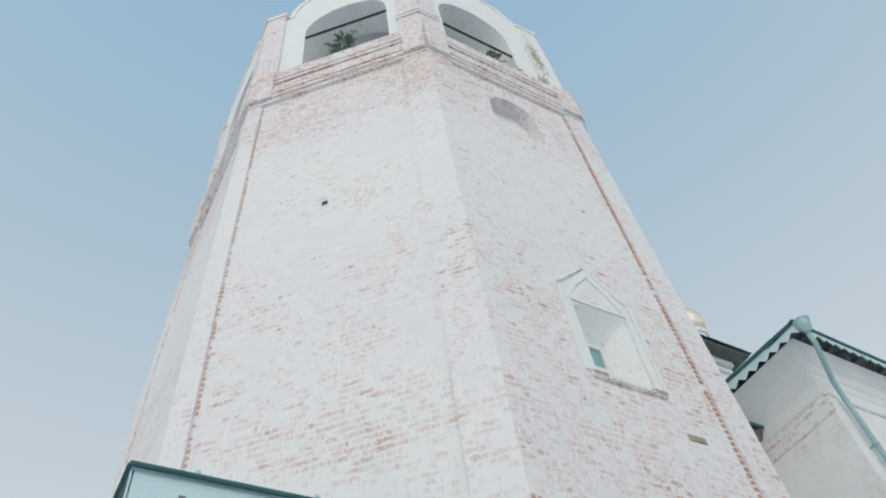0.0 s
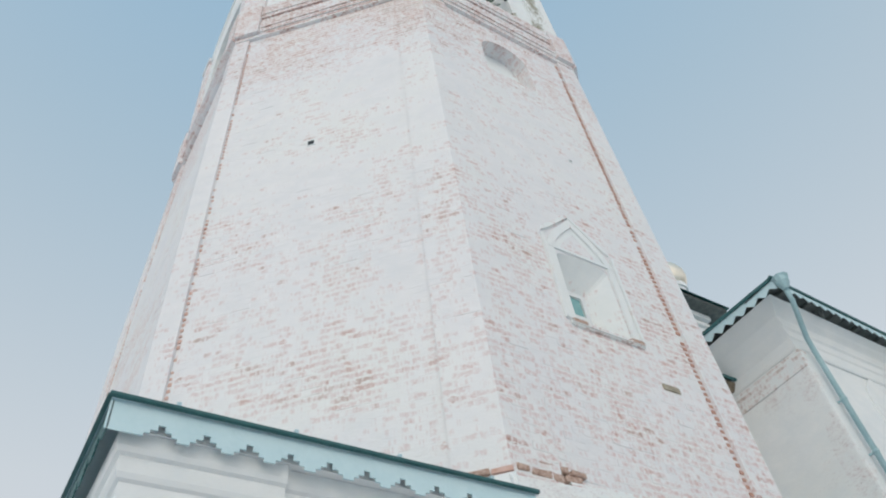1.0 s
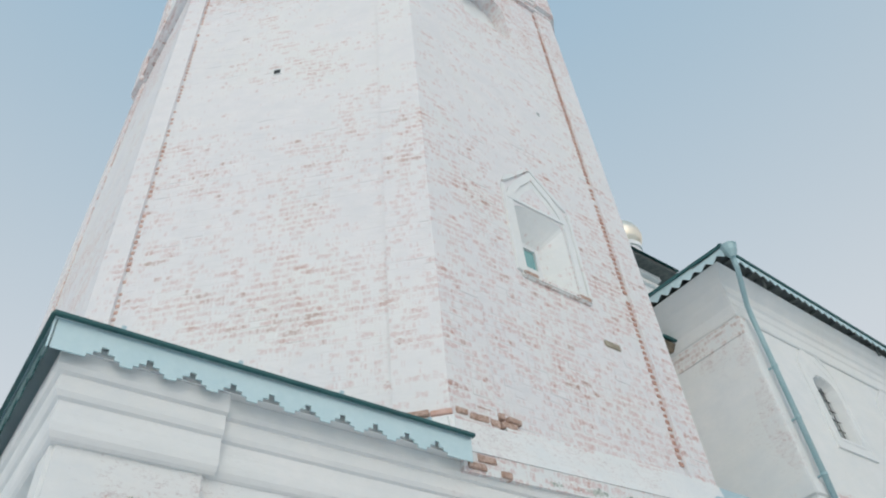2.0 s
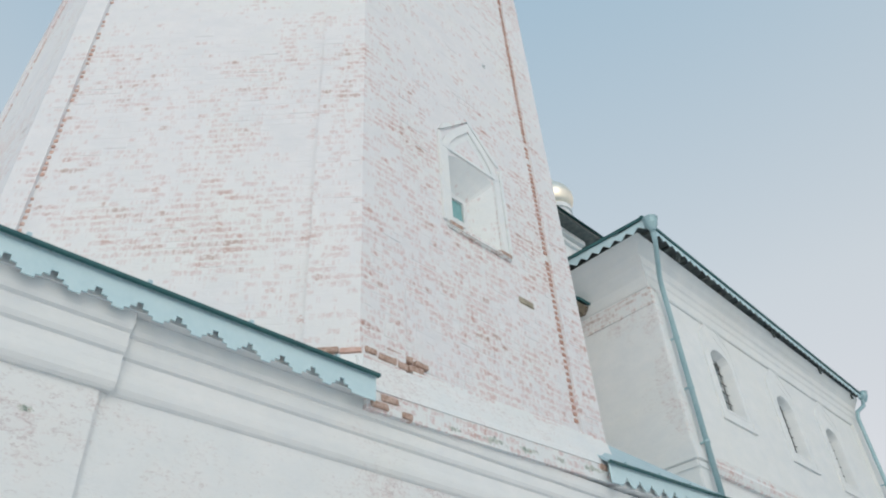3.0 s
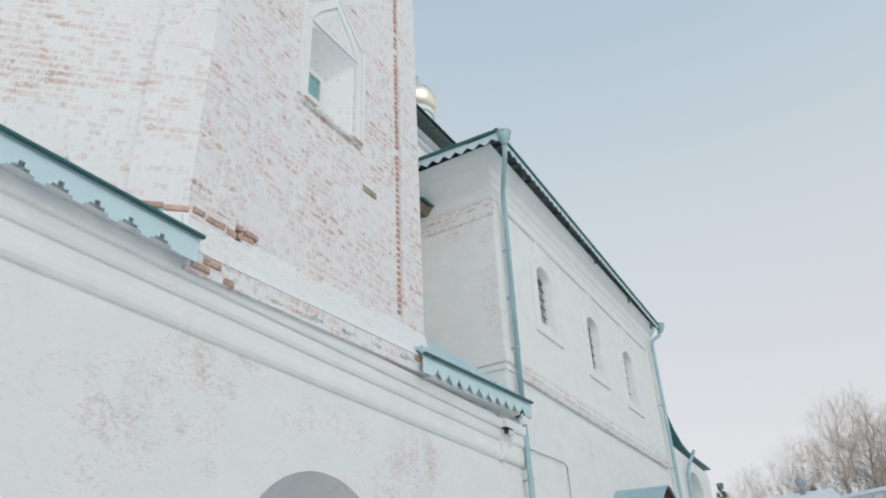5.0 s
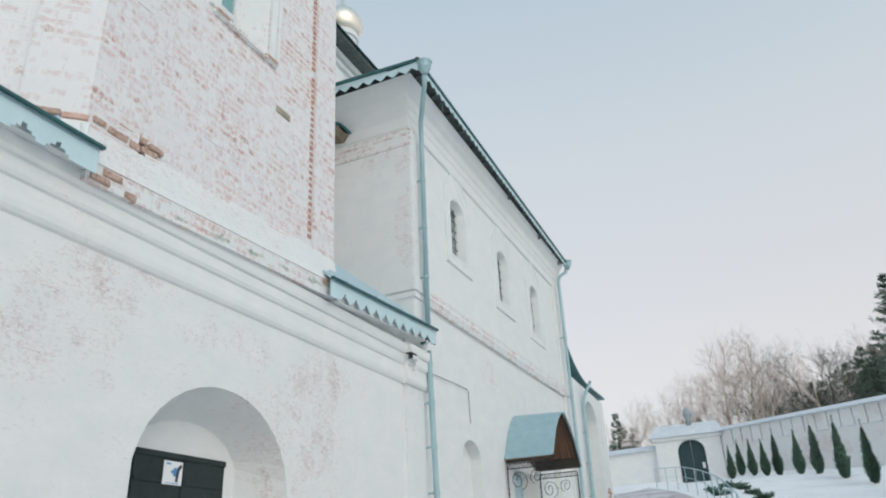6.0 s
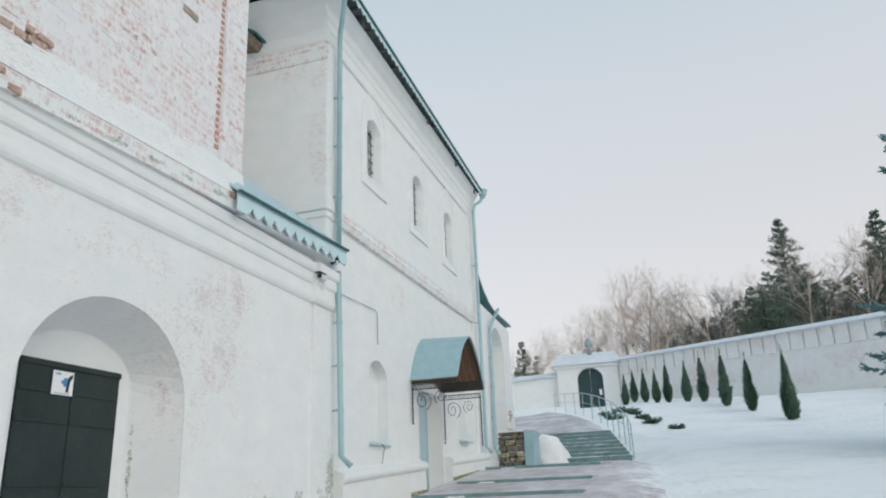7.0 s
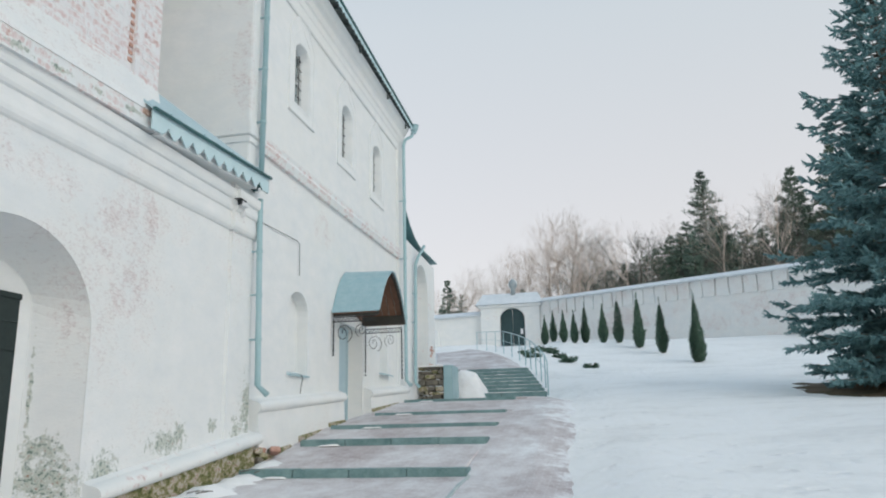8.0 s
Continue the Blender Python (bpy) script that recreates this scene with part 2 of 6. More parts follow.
def snow_material():
    m, nt, b = shader("snow", 0.75)
    p = place_of(nt)
    tread = noise_at(nt, p, 0.55, 7, 0.68, (1, 1.8, 1))
    small = noise_at(nt, p, 5.0, 5, 0.65)
    col = ramp(nt, calc(nt, "ADD", calc(nt, "MULTIPLY", tread, 0.75), calc(nt, "MULTIPLY", small, 0.25)), [(0.36, (0.80, 0.80, 0.79)), (0.5, (0.90, 0.90, 0.89)), (0.7, (0.94, 0.94, 0.94))])
    nt.links.new(col, b.inputs["Base Color"])
    prints = nt.nodes.new("ShaderNodeTexVoronoi")
    prints.inputs["Scale"].default_value = 2.6
    nt.links.new(p, prints.inputs["Vector"])
    dents = calc(nt, "MULTIPLY", ramp(nt, prints.outputs["Distance"], [(0.05, 0.0), (0.3, 1.0)]), 0.35)
    bump(nt, b, calc(nt, "ADD", calc(nt, "ADD", calc(nt, "MULTIPLY", small, 0.45), tread), dents), 0.75, 0.12)
    return m


SNOW = snow_material()


def paving_material():
    """Reddish pavers under frost, with trodden snow creeping in from the field."""
    m, nt, b = shader("frosted_paving", 0.8)
    p = place_of(nt)
    big = noise_at(nt, p, 0.9, 5, 0.62, (1, 0.7, 1))
    mid = noise_at(nt, p, 4.2, 6, 0.7, (1, 0.6, 1))
    fine = noise_at(nt, p, 30, 4, 0.65)
    brick = nt.nodes.new("ShaderNodeTexBrick")
    brick.inputs["Color1"].default_value, brick.inputs["Color2"].default_value, brick.inputs["Mortar"].default_value = (0.34, 0.27, 0.265, 1), (0.42, 0.35, 0.35, 1), (0.50, 0.46, 0.46, 1)
    brick.inputs["Scale"].default_value, brick.inputs["Mortar Size"].default_value, brick.inputs["Brick Width"].default_value, brick.inputs["Row Height"].default_value = 1.0, 0.008, 0.2, 0.1
    nt.links.new(p, brick.inputs["Vector"])
    frost = calc(nt, "ADD", calc(nt, "MULTIPLY", big, 0.55), calc(nt, "ADD", calc(nt, "MULTIPLY", mid, 0.33), calc(nt, "MULTIPLY", fine, 0.12)))
    col = blend(nt, ramp(nt, frost, [(0.38, 0.05), (0.50, 0.45), (0.62, 0.9)]), brick.outputs["Color"], (0.80, 0.80, 0.81))
    axes = nt.nodes.new("ShaderNodeSeparateXYZ")
    nt.links.new(p, axes.inputs[0])
    past = calc(nt, "SUBTRACT", calc(nt, "ADD", axes.outputs[0], calc(nt, "MULTIPLY", axes.outputs[1], 0.06)), 4.35)
    creep = calc(nt, "ADD", past, calc(nt, "MULTIPLY", calc(nt, "SUBTRACT", calc(nt, "ADD", calc(nt, "MULTIPLY", big, 0.5), calc(nt, "MULTIPLY", mid, 0.5)), 0.5), 4.5))
    col = blend(nt, ramp(nt, creep, [(0.0, 0.0), (0.25, 0.55), (0.6, 1.0)]), col, (0.87, 0.88, 0.89))
    nt.links.new(col, b.inputs["Base Color"])
    bump(nt, b, calc(nt, "ADD", frost, calc(nt, "MULTIPLY", fine, 0.3)), 0.5, 0.03)
    return m


PAVING = paving_material()
GRANITE = mottled("wet_granite_step", (0.07, 0.155, 0.155), (0.25, 0.37, 0.37), 4, 0.6)
KERB = mottled("pale_kerb_stone", (0.34, 0.42, 0.43), (0.55, 0.60, 0.60), 4, 0.7)
WOOD = mottled("brown_boards", (0.11, 0.058, 0.036), (0.24, 0.13, 0.08), 4, 0.75, 0, (6, 6, 1))
GOLD = mottled("gilded_metal", (0.88, 0.80, 0.66), (0.96, 0.90, 0.78), 3, 0.45, 1.0)


def foot_material():
    """Crumbling footing: moss, damp soil, scraps of plaster and brick."""
    m, nt, b = shader("mossy_footing", 0.95)
    p = place_of(nt)
    n = noise_at(nt, p, 6.5, 6, 0.72, (1, 1, 1.6))
    f = noise_at(nt, p, 28, 4, 0.7)
    k = calc(nt, "ADD", calc(nt, "MULTIPLY", n, 0.75), calc(nt, "MULTIPLY", f, 0.25))
    col = ramp(nt, k, [(0.36, (0.05, 0.06, 0.03)), (0.44, (0.15, 0.17, 0.055)), (0.50, (0.30, 0.26, 0.15)), (0.56, (0.55, 0.52, 0.46)), (0.62, (0.30, 0.13, 0.08)), (0.68, (0.09, 0.08, 0.06))])
    nt.links.new(col, b.inputs["Base Color"])
    bump(nt, b, k, 0.8, 0.05)
    return m


FOOT = foot_material()
WOOD_DARK = mottled("dark_brown_boards", (0.02, 0.022, 0.02), (0.05, 0.045, 0.035), 4, 0.7)
# tower panes: base colour raised to hold the reflected sky
GLASS_M = mottled("sky_tinted_glass", (0.16, 0.36, 0.37), (0.26, 0.46, 0.46), 2, 0.08)
# church panes: light grey in place of a sky reflection
PANE = mottled("sky_paled_glass", (0.26, 0.33, 0.34), (0.46, 0.52, 0.53), 3, 0.12)
FRAME_M = mottled("white_window_frame", (0.66, 0.68, 0.68), (0.75, 0.76, 0.76), 5, 0.6)
BARK = mottled("bark", (0.075, 0.08, 0.07), (0.18, 0.165, 0.14), 6, 0.9)
TWIG = mottled("dark_lichened_twigs", (0.05, 0.07, 0.06), (0.14, 0.155, 0.13), 6, 0.9)
# pale bark of the far trees, with haze mixed into the colour
HAZY_BARK = mottled("hazy_pale_bark", (0.42, 0.35, 0.30), (0.62, 0.53, 0.46), 5, 0.9)
SPRUCE_M = mottled("blue_spruce_needles", (0.05, 0.125, 0.135), (0.23, 0.40, 0.41), 5, 0.75)
THUJA_M = mottled("thuja_foliage", (0.04, 0.095, 0.065), (0.11, 0.18, 0.125), 5, 0.8)
# needles of the wood, lightened to include distance haze
PINE_M = mottled("hazed_pine_needles", (0.06, 0.105, 0.085), (0.20, 0.27, 0.20), 1.0, 0.8)
SOIL = mottled("bare_soil", (0.05, 0.055, 0.03), (0.17, 0.11, 0.065), 3.5, 0.95)
RUBBLE = mottled("rubble_stone", (0.06, 0.065, 0.055), (0.26, 0.23, 0.18), 5, 0.9)
PAPER = mottled("printed_paper", (0.78, 0.80, 0.82), (0.84, 0.85, 0.86), 9, 0.6)
BLUE = mottled("blue_print", (0.10, 0.28, 0.55), (0.14, 0.34, 0.60), 9, 0.6)


# ---- building helpers ----
def part(name, bm, material, parent=None, label="", smooth=False):
    me = bpy.data.meshes.new(name)
    bm.normal_update()
    bm.to_mesh(me)
    bm.free()
    if smooth:
        for f in me.polygons:
            f.use_smooth = True
    me.materials.append(material)
    ob = new(name, me)
    if parent is not None:
        ob.parent = parent
        ob.matrix_parent_inverse = parent.matrix_world.inverted()
    if label:
        ob["label"] = label
    return ob


def thing(name, x, y, z, label, category, group="", kind=""):
    ob = new(name)
    ob.matrix_world = pose(x, y, z)
    ob.empty_display_size = 0.2
    bpy.context.view_layer.update()
    return tagged(ob, label, category, group, kind)


def box(bm, x0, x1, y0, y1, z0, z1, m=None):
    vs = [bm.verts.new((x, y, z)) for z in (z0, z1) for y in (y0, y1) for x in (x0, x1)]
    for q in ((0, 2, 3, 1), (4, 5, 7, 6), (0, 1, 5, 4), (2, 6, 7, 3), (0, 4, 6, 2), (1, 3, 7, 5)):
        bm.faces.new([vs[i] for i in q])
    if m:
        bmesh.ops.transform(bm, matrix=m, verts=vs)
    return vs


def boxes(*rows, bevel=0.0, m=None):
    bm = bmesh.new()
    for r in rows:
        box(bm, *r, m=m)
    if bevel:
        bmesh.ops.bevel(bm, geom=list(bm.edges), offset=bevel, segments=2, affect="EDGES", clamp_overlap=True)
    return bm


def tube(bm, points, radii, sides=8, cap=True):
    """A tapered tube along points."""
    pts = [Vector(p) for p in points]
    if isinstance(radii, (int, float)):
        radii = [radii] * len(pts)
    rings = []
    side = None
    for i, p in enumerate(pts):
        d = (pts[min(i + 1, len(pts) - 1)] - pts[max(i - 1, 0)]).normalized()
        if side is None:
            side = d.orthogonal().normalized()
        side = (side - d * side.dot(d)).normalized()
        up = d.cross(side)
        rings.append([bm.verts.new(p + (side * math.cos(a) + up * math.sin(a)) * radii[i]) for a in (2 * math.pi * k / sides for k in range(sides))])
    for a, b in zip(rings, rings[1:]):
        for k in range(sides):
            bm.faces.new((a[k], a[(k + 1) % sides], b[(k + 1) % sides], b[k]))
    if cap:
        bm.faces.new(rings[0][::-1])
        bm.faces.new(rings[-1])


def slab(outer, holes, depth, m):
    """A wall slab in its own u, v plane (front at w = 0, back at w = -depth) with openings cut through, placed by m."""
    bm = bmesh.new()
    loops = []
    for loop in [outer] + holes:
        vs = [bm.verts.new((u, v, 0)) for u, v in loop]
        es = [bm.edges.new((vs[i], vs[(i + 1) % len(vs)])) for i in range(len(vs))]
        loops.append((vs, es))
    geo = bmesh.ops.triangle_fill(bm, use_beauty=True, use_dissolve=False, edges=[e for _, es in loops for e in es])
    faces = [g for g in geo["geom"] if isinstance(g, bmesh.types.BMFace)]
    back = {}
    for vs, _ in loops:
        for v in vs:
            back[v] = bm.verts.new((v.co.x, v.co.y, -depth))
    for f in faces:
        bm.faces.new([back[v] for v in reversed(f.verts[:])])
    for vs, _ in loops:
        for i in range(len(vs)):
            a, b = vs[i], vs[(i + 1) % len(vs)]
            bm.faces.new((b, a, back[a], back[b]))
    bmesh.ops.recalc_face_normals(bm, faces=bm.faces)
    bmesh.ops.transform(bm, matrix=m, verts=bm.verts)
    return bm


def arch(u0, u1, v0, spring, rise, n=12):
    """An arched opening, counter-clockwise from its lower left corner."""
    c, r = (u0 + u1) / 2, (u1 - u0) / 2
    top = [(c + r * math.cos(math.pi * k / n), spring + rise * math.sin(math.pi * k / n)) for k in range(n + 1)]
    return [(u0, v0), (u1, v0)] + top


def rect(u0, u1, v0, v1):
    return [(u0, v0), (u1, v0), (u1, v1), (u0, v1)]


def facing(ox, oy, ux, uy):
    """u along (ux, uy), v up, w out to the right-hand side of u."""
    return Matrix(((ux, 0, uy, ox), (uy, 0, -ux, oy), (0, 1, 0, 0), (0, 0, 0, 1)))


FRONT = facing(0, 0, 0, 1)            # u = y along the facade, w = +x


def run(profile, a, b, m):
    """A moulding: a closed profile of (w, v) swept along u from a to b."""
    bm = bmesh.new()
    ends = [[bm.verts.new((u, v, w)) for w, v in profile] for u in (a, b)]
    n = len(profile)
    for i in range(n):
        bm.faces.new((ends[0][i], ends[0][(i + 1) % n], ends[1][(i + 1) % n], ends[1][i]))
    bm.faces.new(ends[0][::-1])
    bm.faces.new(ends[1])
    bmesh.ops.recalc_face_normals(bm, faces=bm.faces)
    bmesh.ops.transform(bm, matrix=m, verts=bm.verts)
    return bm


def sloped_run(profile, a, b, za, zb, m=FRONT):
    """A moulding whose height changes from za to zb on its way."""
    bm = run(profile, a, b, Matrix.Identity(4))
    for v in bm.verts:
        v.co.y += za + (zb - za) * (v.co.x - a) / (b - a)
    bmesh.ops.transform(bm, matrix=m, verts=bm.verts)
    return bm


def joined(*bms):
    out = bmesh.new()
    for b in bms:
        me = bpy.data.meshes.new("tmp")
        b.to_mesh(me)
        b.free()
        out.from_mesh(me)
        bpy.data.meshes.remove(me)
    return out


def smoothstep(a, b, x):
    t = min(max((x - a) / (b - a), 0), 1)
    return t * t * (3 - 2 * t)


def path_z(y):
    """Height of the paving along the facade."""
    ys = (-60, -10, -0.5, 2.75, 7.75, 11.3, 14.2, 22, 38, 60, 120, 400)
    zs = (-4.5, 0.0, 0.78, 1.38, 1.95, 2.12, 3.06, 4.35, 6.35, 8.5, 13, 20)
    return float(np.interp(y, ys, zs))


def field_z(y):
    """Height of the snow field beside it."""
    ys = (-60, -10, -0.5, 7.75, 11.3, 18.6, 26, 38, 60, 120, 400)
    zs = (-4.5, 0.0, 0.90, 1.85, 2.25, 3.35, 4.9, 6.35, 8.5, 13, 20)
    return float(np.interp(y, ys, zs))


# ---- ground ----
def ground_z(x, y):
    soft = noise.noise(Vector((x * 0.22, y * 0.22, 0.3))) * 0.10 + noise.noise(Vector((x * 0.9, y * 0.9, 4.3))) * 0.045
    lim = float(np.interp(y, (-20, -2, 4, 9, 11.5, 14, 22, 38), (6.1, 4.55, 4.35, 4.15, 3.6, 3.3, 2.4, 1.2)))
    edge = max(smoothstep(lim, lim + 0.9, x), smoothstep(-9.5, -11, x) if y < 14 else smoothstep(-1.2, -2.6, x))
    return path_z(y) * (1 - edge) + field_z(y) * edge + soft * edge - 0.12 * (1 - edge) + 0.06 * edge


def spread(lo, hi, near_lo, near_hi, step):
    out = list(np.arange(near_lo, near_hi + 1e-6, step))
    a, d = near_lo, step
    while a > lo:
        d *= 1.35
        a -= d
        out.insert(0, max(a, lo))
    a, d = near_hi, step
    while a < hi:
        d *= 1.35
        a += d
        out.append(min(a, hi))
    return out


def build_ground():
    xs, ys = spread(-900, 900, -12, 24, 0.45), spread(-900, 900, -14, 42, 0.45)
    verts = [(x, y, ground_z(x, y)) for y in ys for x in xs]
    w = len(xs)
    faces = [(j * w + i, j * w + i + 1, (j + 1) * w + i + 1, (j + 1) * w + i) for j in range(len(ys) - 1) for i in range(w - 1)]
    me = bpy.data.meshes.new("ground")
    me.from_pydata(verts, [], faces)
    for f in me.polygons:
        f.use_smooth = True
    me.materials.append(SNOW)
    return tagged(new("ground", me), "snow-covered ground rising past the church", "ground", kind="structure")


build_ground()

# ---- bell tower: square base, octagon above ----
CX, CY, APO = -4.6, -4.47, 4.6         # the octagon's middle and its distance to a face
HALF = APO * math.tan(math.pi / 8)
tower = thing("bell_tower", 0, -4.47, 0.7, "whitewashed brick octagonal bell tower on a square base", "bell tower")


def oct_face(k):
    """The frame of face k; k = 0 faces +x, k = -1 the next one towards -y. u runs from -HALF to HALF."""
    a = k * math.pi / 4
    nx, ny = math.cos(a), math.sin(a)
    return facing(CX + APO * nx, CY + APO * ny, -ny, nx)


def ring(bm, r0, r1, z0, z1):
    """An octagonal band: outside at the distance r1, inside at r0."""
    def loop(r, z):
        return [bm.verts.new((CX + r / math.cos(math.pi / 8) * math.cos(math.pi / 8 + k * math.pi / 4), CY + r / math.cos(math.pi / 8) * math.sin(math.pi / 8 + k * math.pi / 4), z)) for k in range(8)]
    o0, o1, i0, i1 = loop(r1, z0), loop(r1, z1), loop(r0, z0), loop(r0, z1)
    for k in range(8):
        n = (k + 1) % 8
        bm.faces.new((o0[k], o0[n], o1[n], o1[k]))
        bm.faces.new((i0[n], i0[k], i1[k], i1[n]))
        bm.faces.new((o1[k], o1[n], i1[n], i1[k]))
        bm.faces.new((i0[k], i0[n], o0[n], o0[k]))


LEAN_Z = (5.0, 8.0, 11.0, 13.3, 16.0, 21.0)


def taper(p):
    """The octagon narrows a little towards its top."""
    f = float(np.interp(p[2], (5.0, 16.0, 27.0), (1.014, 0.997, 0.99)))
    x, y = (p[0] - CX) * f, (p[1] - CY) * f
    # the street side leans in more strongly
    q = max(0.0, -(x + y) * 0.7071) * float(np.interp(p[2], LEAN_Z, (0.075, 0.07, 0.06, 0.04, 0.015, 0.03))) * 0.7071
    return Vector((CX + x - q, CY + y - q, p[2]))


def tapered(bm):
    for v in bm.verts:
        v.co = taper(v.co)
    return bm


SHAFT0, SHAFT1 = 4.9, 16.0
WIN = dict(u0=-4.91 - CY, u1=-4.02 - CY, v0=7.58, spring=8.79, rise=0.12)
OCULUS = dict(u0=-5.08 - CY, u1=-4.0 - CY, v0=13.82, spring=14.7, rise=0.5)
RECESS = 0.05


def storeys(a, b, holes, depth, m, cuts):
    """A slab from the first to the last height, with level seams between so that it can follow the lean."""
    bm = joined(*[slab(rect(a, b, za, zb), holes, depth, m) for za, zb in zip(cuts, cuts[1:])])
    bmesh.ops.remove_doubles(bm, verts=bm.verts, dist=0.0001)
    inner = [f for f in bm.faces for c in cuts[1:-1] if all(abs(v.co.z - c) < 0.001 for v in f.verts)]
    bmesh.ops.delete(bm, geom=inner, context="FACES_ONLY")
    return bm


def build_shaft():
    # window face and the others, set back in the middle between corner strips
    for k in range(8):
        holes = []
        if k == 0:
            holes = [arch(WIN["u0"], WIN["u1"], WIN["v0"], WIN["spring"], WIN["rise"], 8), arch(OCULUS["u0"], OCULUS["u1"], OCULUS["v0"], OCULUS["spring"], OCULUS["rise"])]
        cuts = (SHAFT0, SHAFT1) if k == 0 else (SHAFT0, 5.0, 8.0, 11.0, 13.3, SHAFT1)
        back = oct_face(k) @ Matrix.Translation((0, 0, -RECESS))
        bm = storeys(-HALF + 0.02, HALF - 0.02, holes, 0.7, back, cuts)
        part("shaft_wall", tapered(bm), WASH_BRICK if k == 0 else WASH_STREET, tower)
        # corner strips
        left, right = (0.565, 0.455) if k != 7 else (0.29, 0.53)
        for a, b in ((-HALF, -HALF + left), (HALF - right, HALF)):
            bm = storeys(a, b, [], 0.3, oct_face(k), cuts)
            part("corner_strip", tapered(bm), WASH_BRICK if k == 0 else WASH_STREET, tower)


build_shaft()


def build_cornice():
    for z0, z1, r in ((15.78, 15.87, 0.02), (15.97, 16.10, 0.03), (16.10, 16.22, 0.055), (16.22, 16.46, 0.018), (16.58, 16.70, 0.04), (16.70, 16.84, 0.065), (16.84, 17.15, 0.03)):
        bm = bmesh.new()
        ring(bm, APO - 0.8, APO + r, z0, z1)
        part("cornice_course", tapered(bm), WASH_BRICK, tower, "worn stepped brick cornice")
    bm = bmesh.new()
    ring(bm, APO - 0.82, APO + 0.0, 15.9, 17.2)
    part("cornice_core", tapered(bm), WASH_BRICK, tower)
    for k in range(8):
        for a, b in ((-HALF, -HALF + 0.5), (HALF - 0.45, HALF)):
            part("corner_strip", tapered(slab(rect(a, b, 15.9, 17.1), [], 0.2, oct_face(k) @ Matrix.Translation((0, 0, 0.095)))), WASH_BRICK, tower)


build_cornice()


def build_belfry():
    z0, z1 = 17.1, 20.55
    for k in range(8):
        left, right = (-1.22, 0.72) if k == 0 else (-0.86, 1.17)
        hole = arch(left, right, 17.35, 19.2, 0.98)
        gable = [(0.03 - 1.32 * math.cos(math.pi * i / 14), z1 + 1.35 * math.sin(math.pi * i / 14)) for i in range(15)]
        outline = [(-HALF + 0.01, z0), (HALF - 0.01, z0), (HALF - 0.01, z1)] + gable[::-1] + [(-HALF + 0.01, z1)]
        bm = slab(outline, [hole], 0.85, oct_face(k) @ Matrix.Translation((0, 0, -0.06)))
        part("belfry_wall", tapered(bm), WASH_LICHEN if k == 0 else WASH_PATCHY, tower)
        for a, b in ((-HALF, -HALF + 0.5), (HALF - 0.62 if k == 0 else HALF - 0.5, HALF)):
            part("belfry_strip", tapered(slab(rect(a, b, z0, 20.85), [], 0.2, oct_face(k))), WASH_LICHEN if k == 0 and a > 0 else WASH_BRICK, tower)
            # a worn cap course breaks each strip, and one crowns it
            corner = k == 7 and a > 0 or k == 0 and a < 0
            for za, zb, w in ((17.93, 18.02, 0.04), (18.02, 18.13, 0.07), (20.74, 20.90, 0.03))[0 if corner else 2:]:
                part("strip_cap", tapered(slab(rect(a - 0.03, b + 0.02, za, zb), [], 0.3, oct_face(k) @ Matrix.Translation((0, 0, w)))), WASH_WORN, tower, "worn cap course")
        # a thin raised rim follows the curved gable
        rim = [(0.03 - r * math.cos(math.pi * i / 14), z1 + r * 1.02 * math.sin(math.pi * i / 14)) for r, seq in ((1.34, range(15)), (1.22, range(14, -1, -1))) for i in seq]
        part("gable_rim", tapered(slab(rim, [], 0.2, oct_face(k) @ Matrix.Translation((0, 0, -0.02)))), WASH_PATCHY, tower)
        bm = bmesh.new()
        m = oct_face(k) @ Matrix.Translation((0, 0, -0.4))
        h = 18.35 if k == 0 else 19.0
        tube(bm, [m @ Vector((-1.3, h, 0.28)), m @ Vector((1.25, h, 0.28))], 0.032, 6)
        part("tie_rod", bm, IRON, tower, "black iron tie rod across the arch")
    bm = bmesh.new()
    ring(bm, 0.01, APO - 0.02, 17.0, 17.12)
    part("belfry_floor", bm, WASH, tower)
    bm = bmesh.new()
    ring(bm, 0.01, APO - 0.9, 20.4, 20.6)
    part("belfry_vault", bm, WASH, tower)
    bm = bmesh.new()
    tip = bm.verts.new((CX, CY, 24.5))
    eave = [bm.verts.new((CX + 4.4 * math.cos(math.pi / 8 + k * math.pi / 4), CY + 4.4 * math.sin(math.pi / 8 + k * math.pi / 4), 20.7)) for k in range(8)]
    for k in range(8):
        bm.faces.new((eave[k], eave[(k + 1) % 8], tip))
    part("tower_roof", bm, TEAL, tower, "sheet metal tent roof")


build_belfry()

# ---- the square base ----
BASE_Y0, BASE_Y1 = -9.45, 0.12
DOORWAY = dict(u0=-5.40, u1=-3.26, v0=0.3, spring=2.36, rise=0.94)


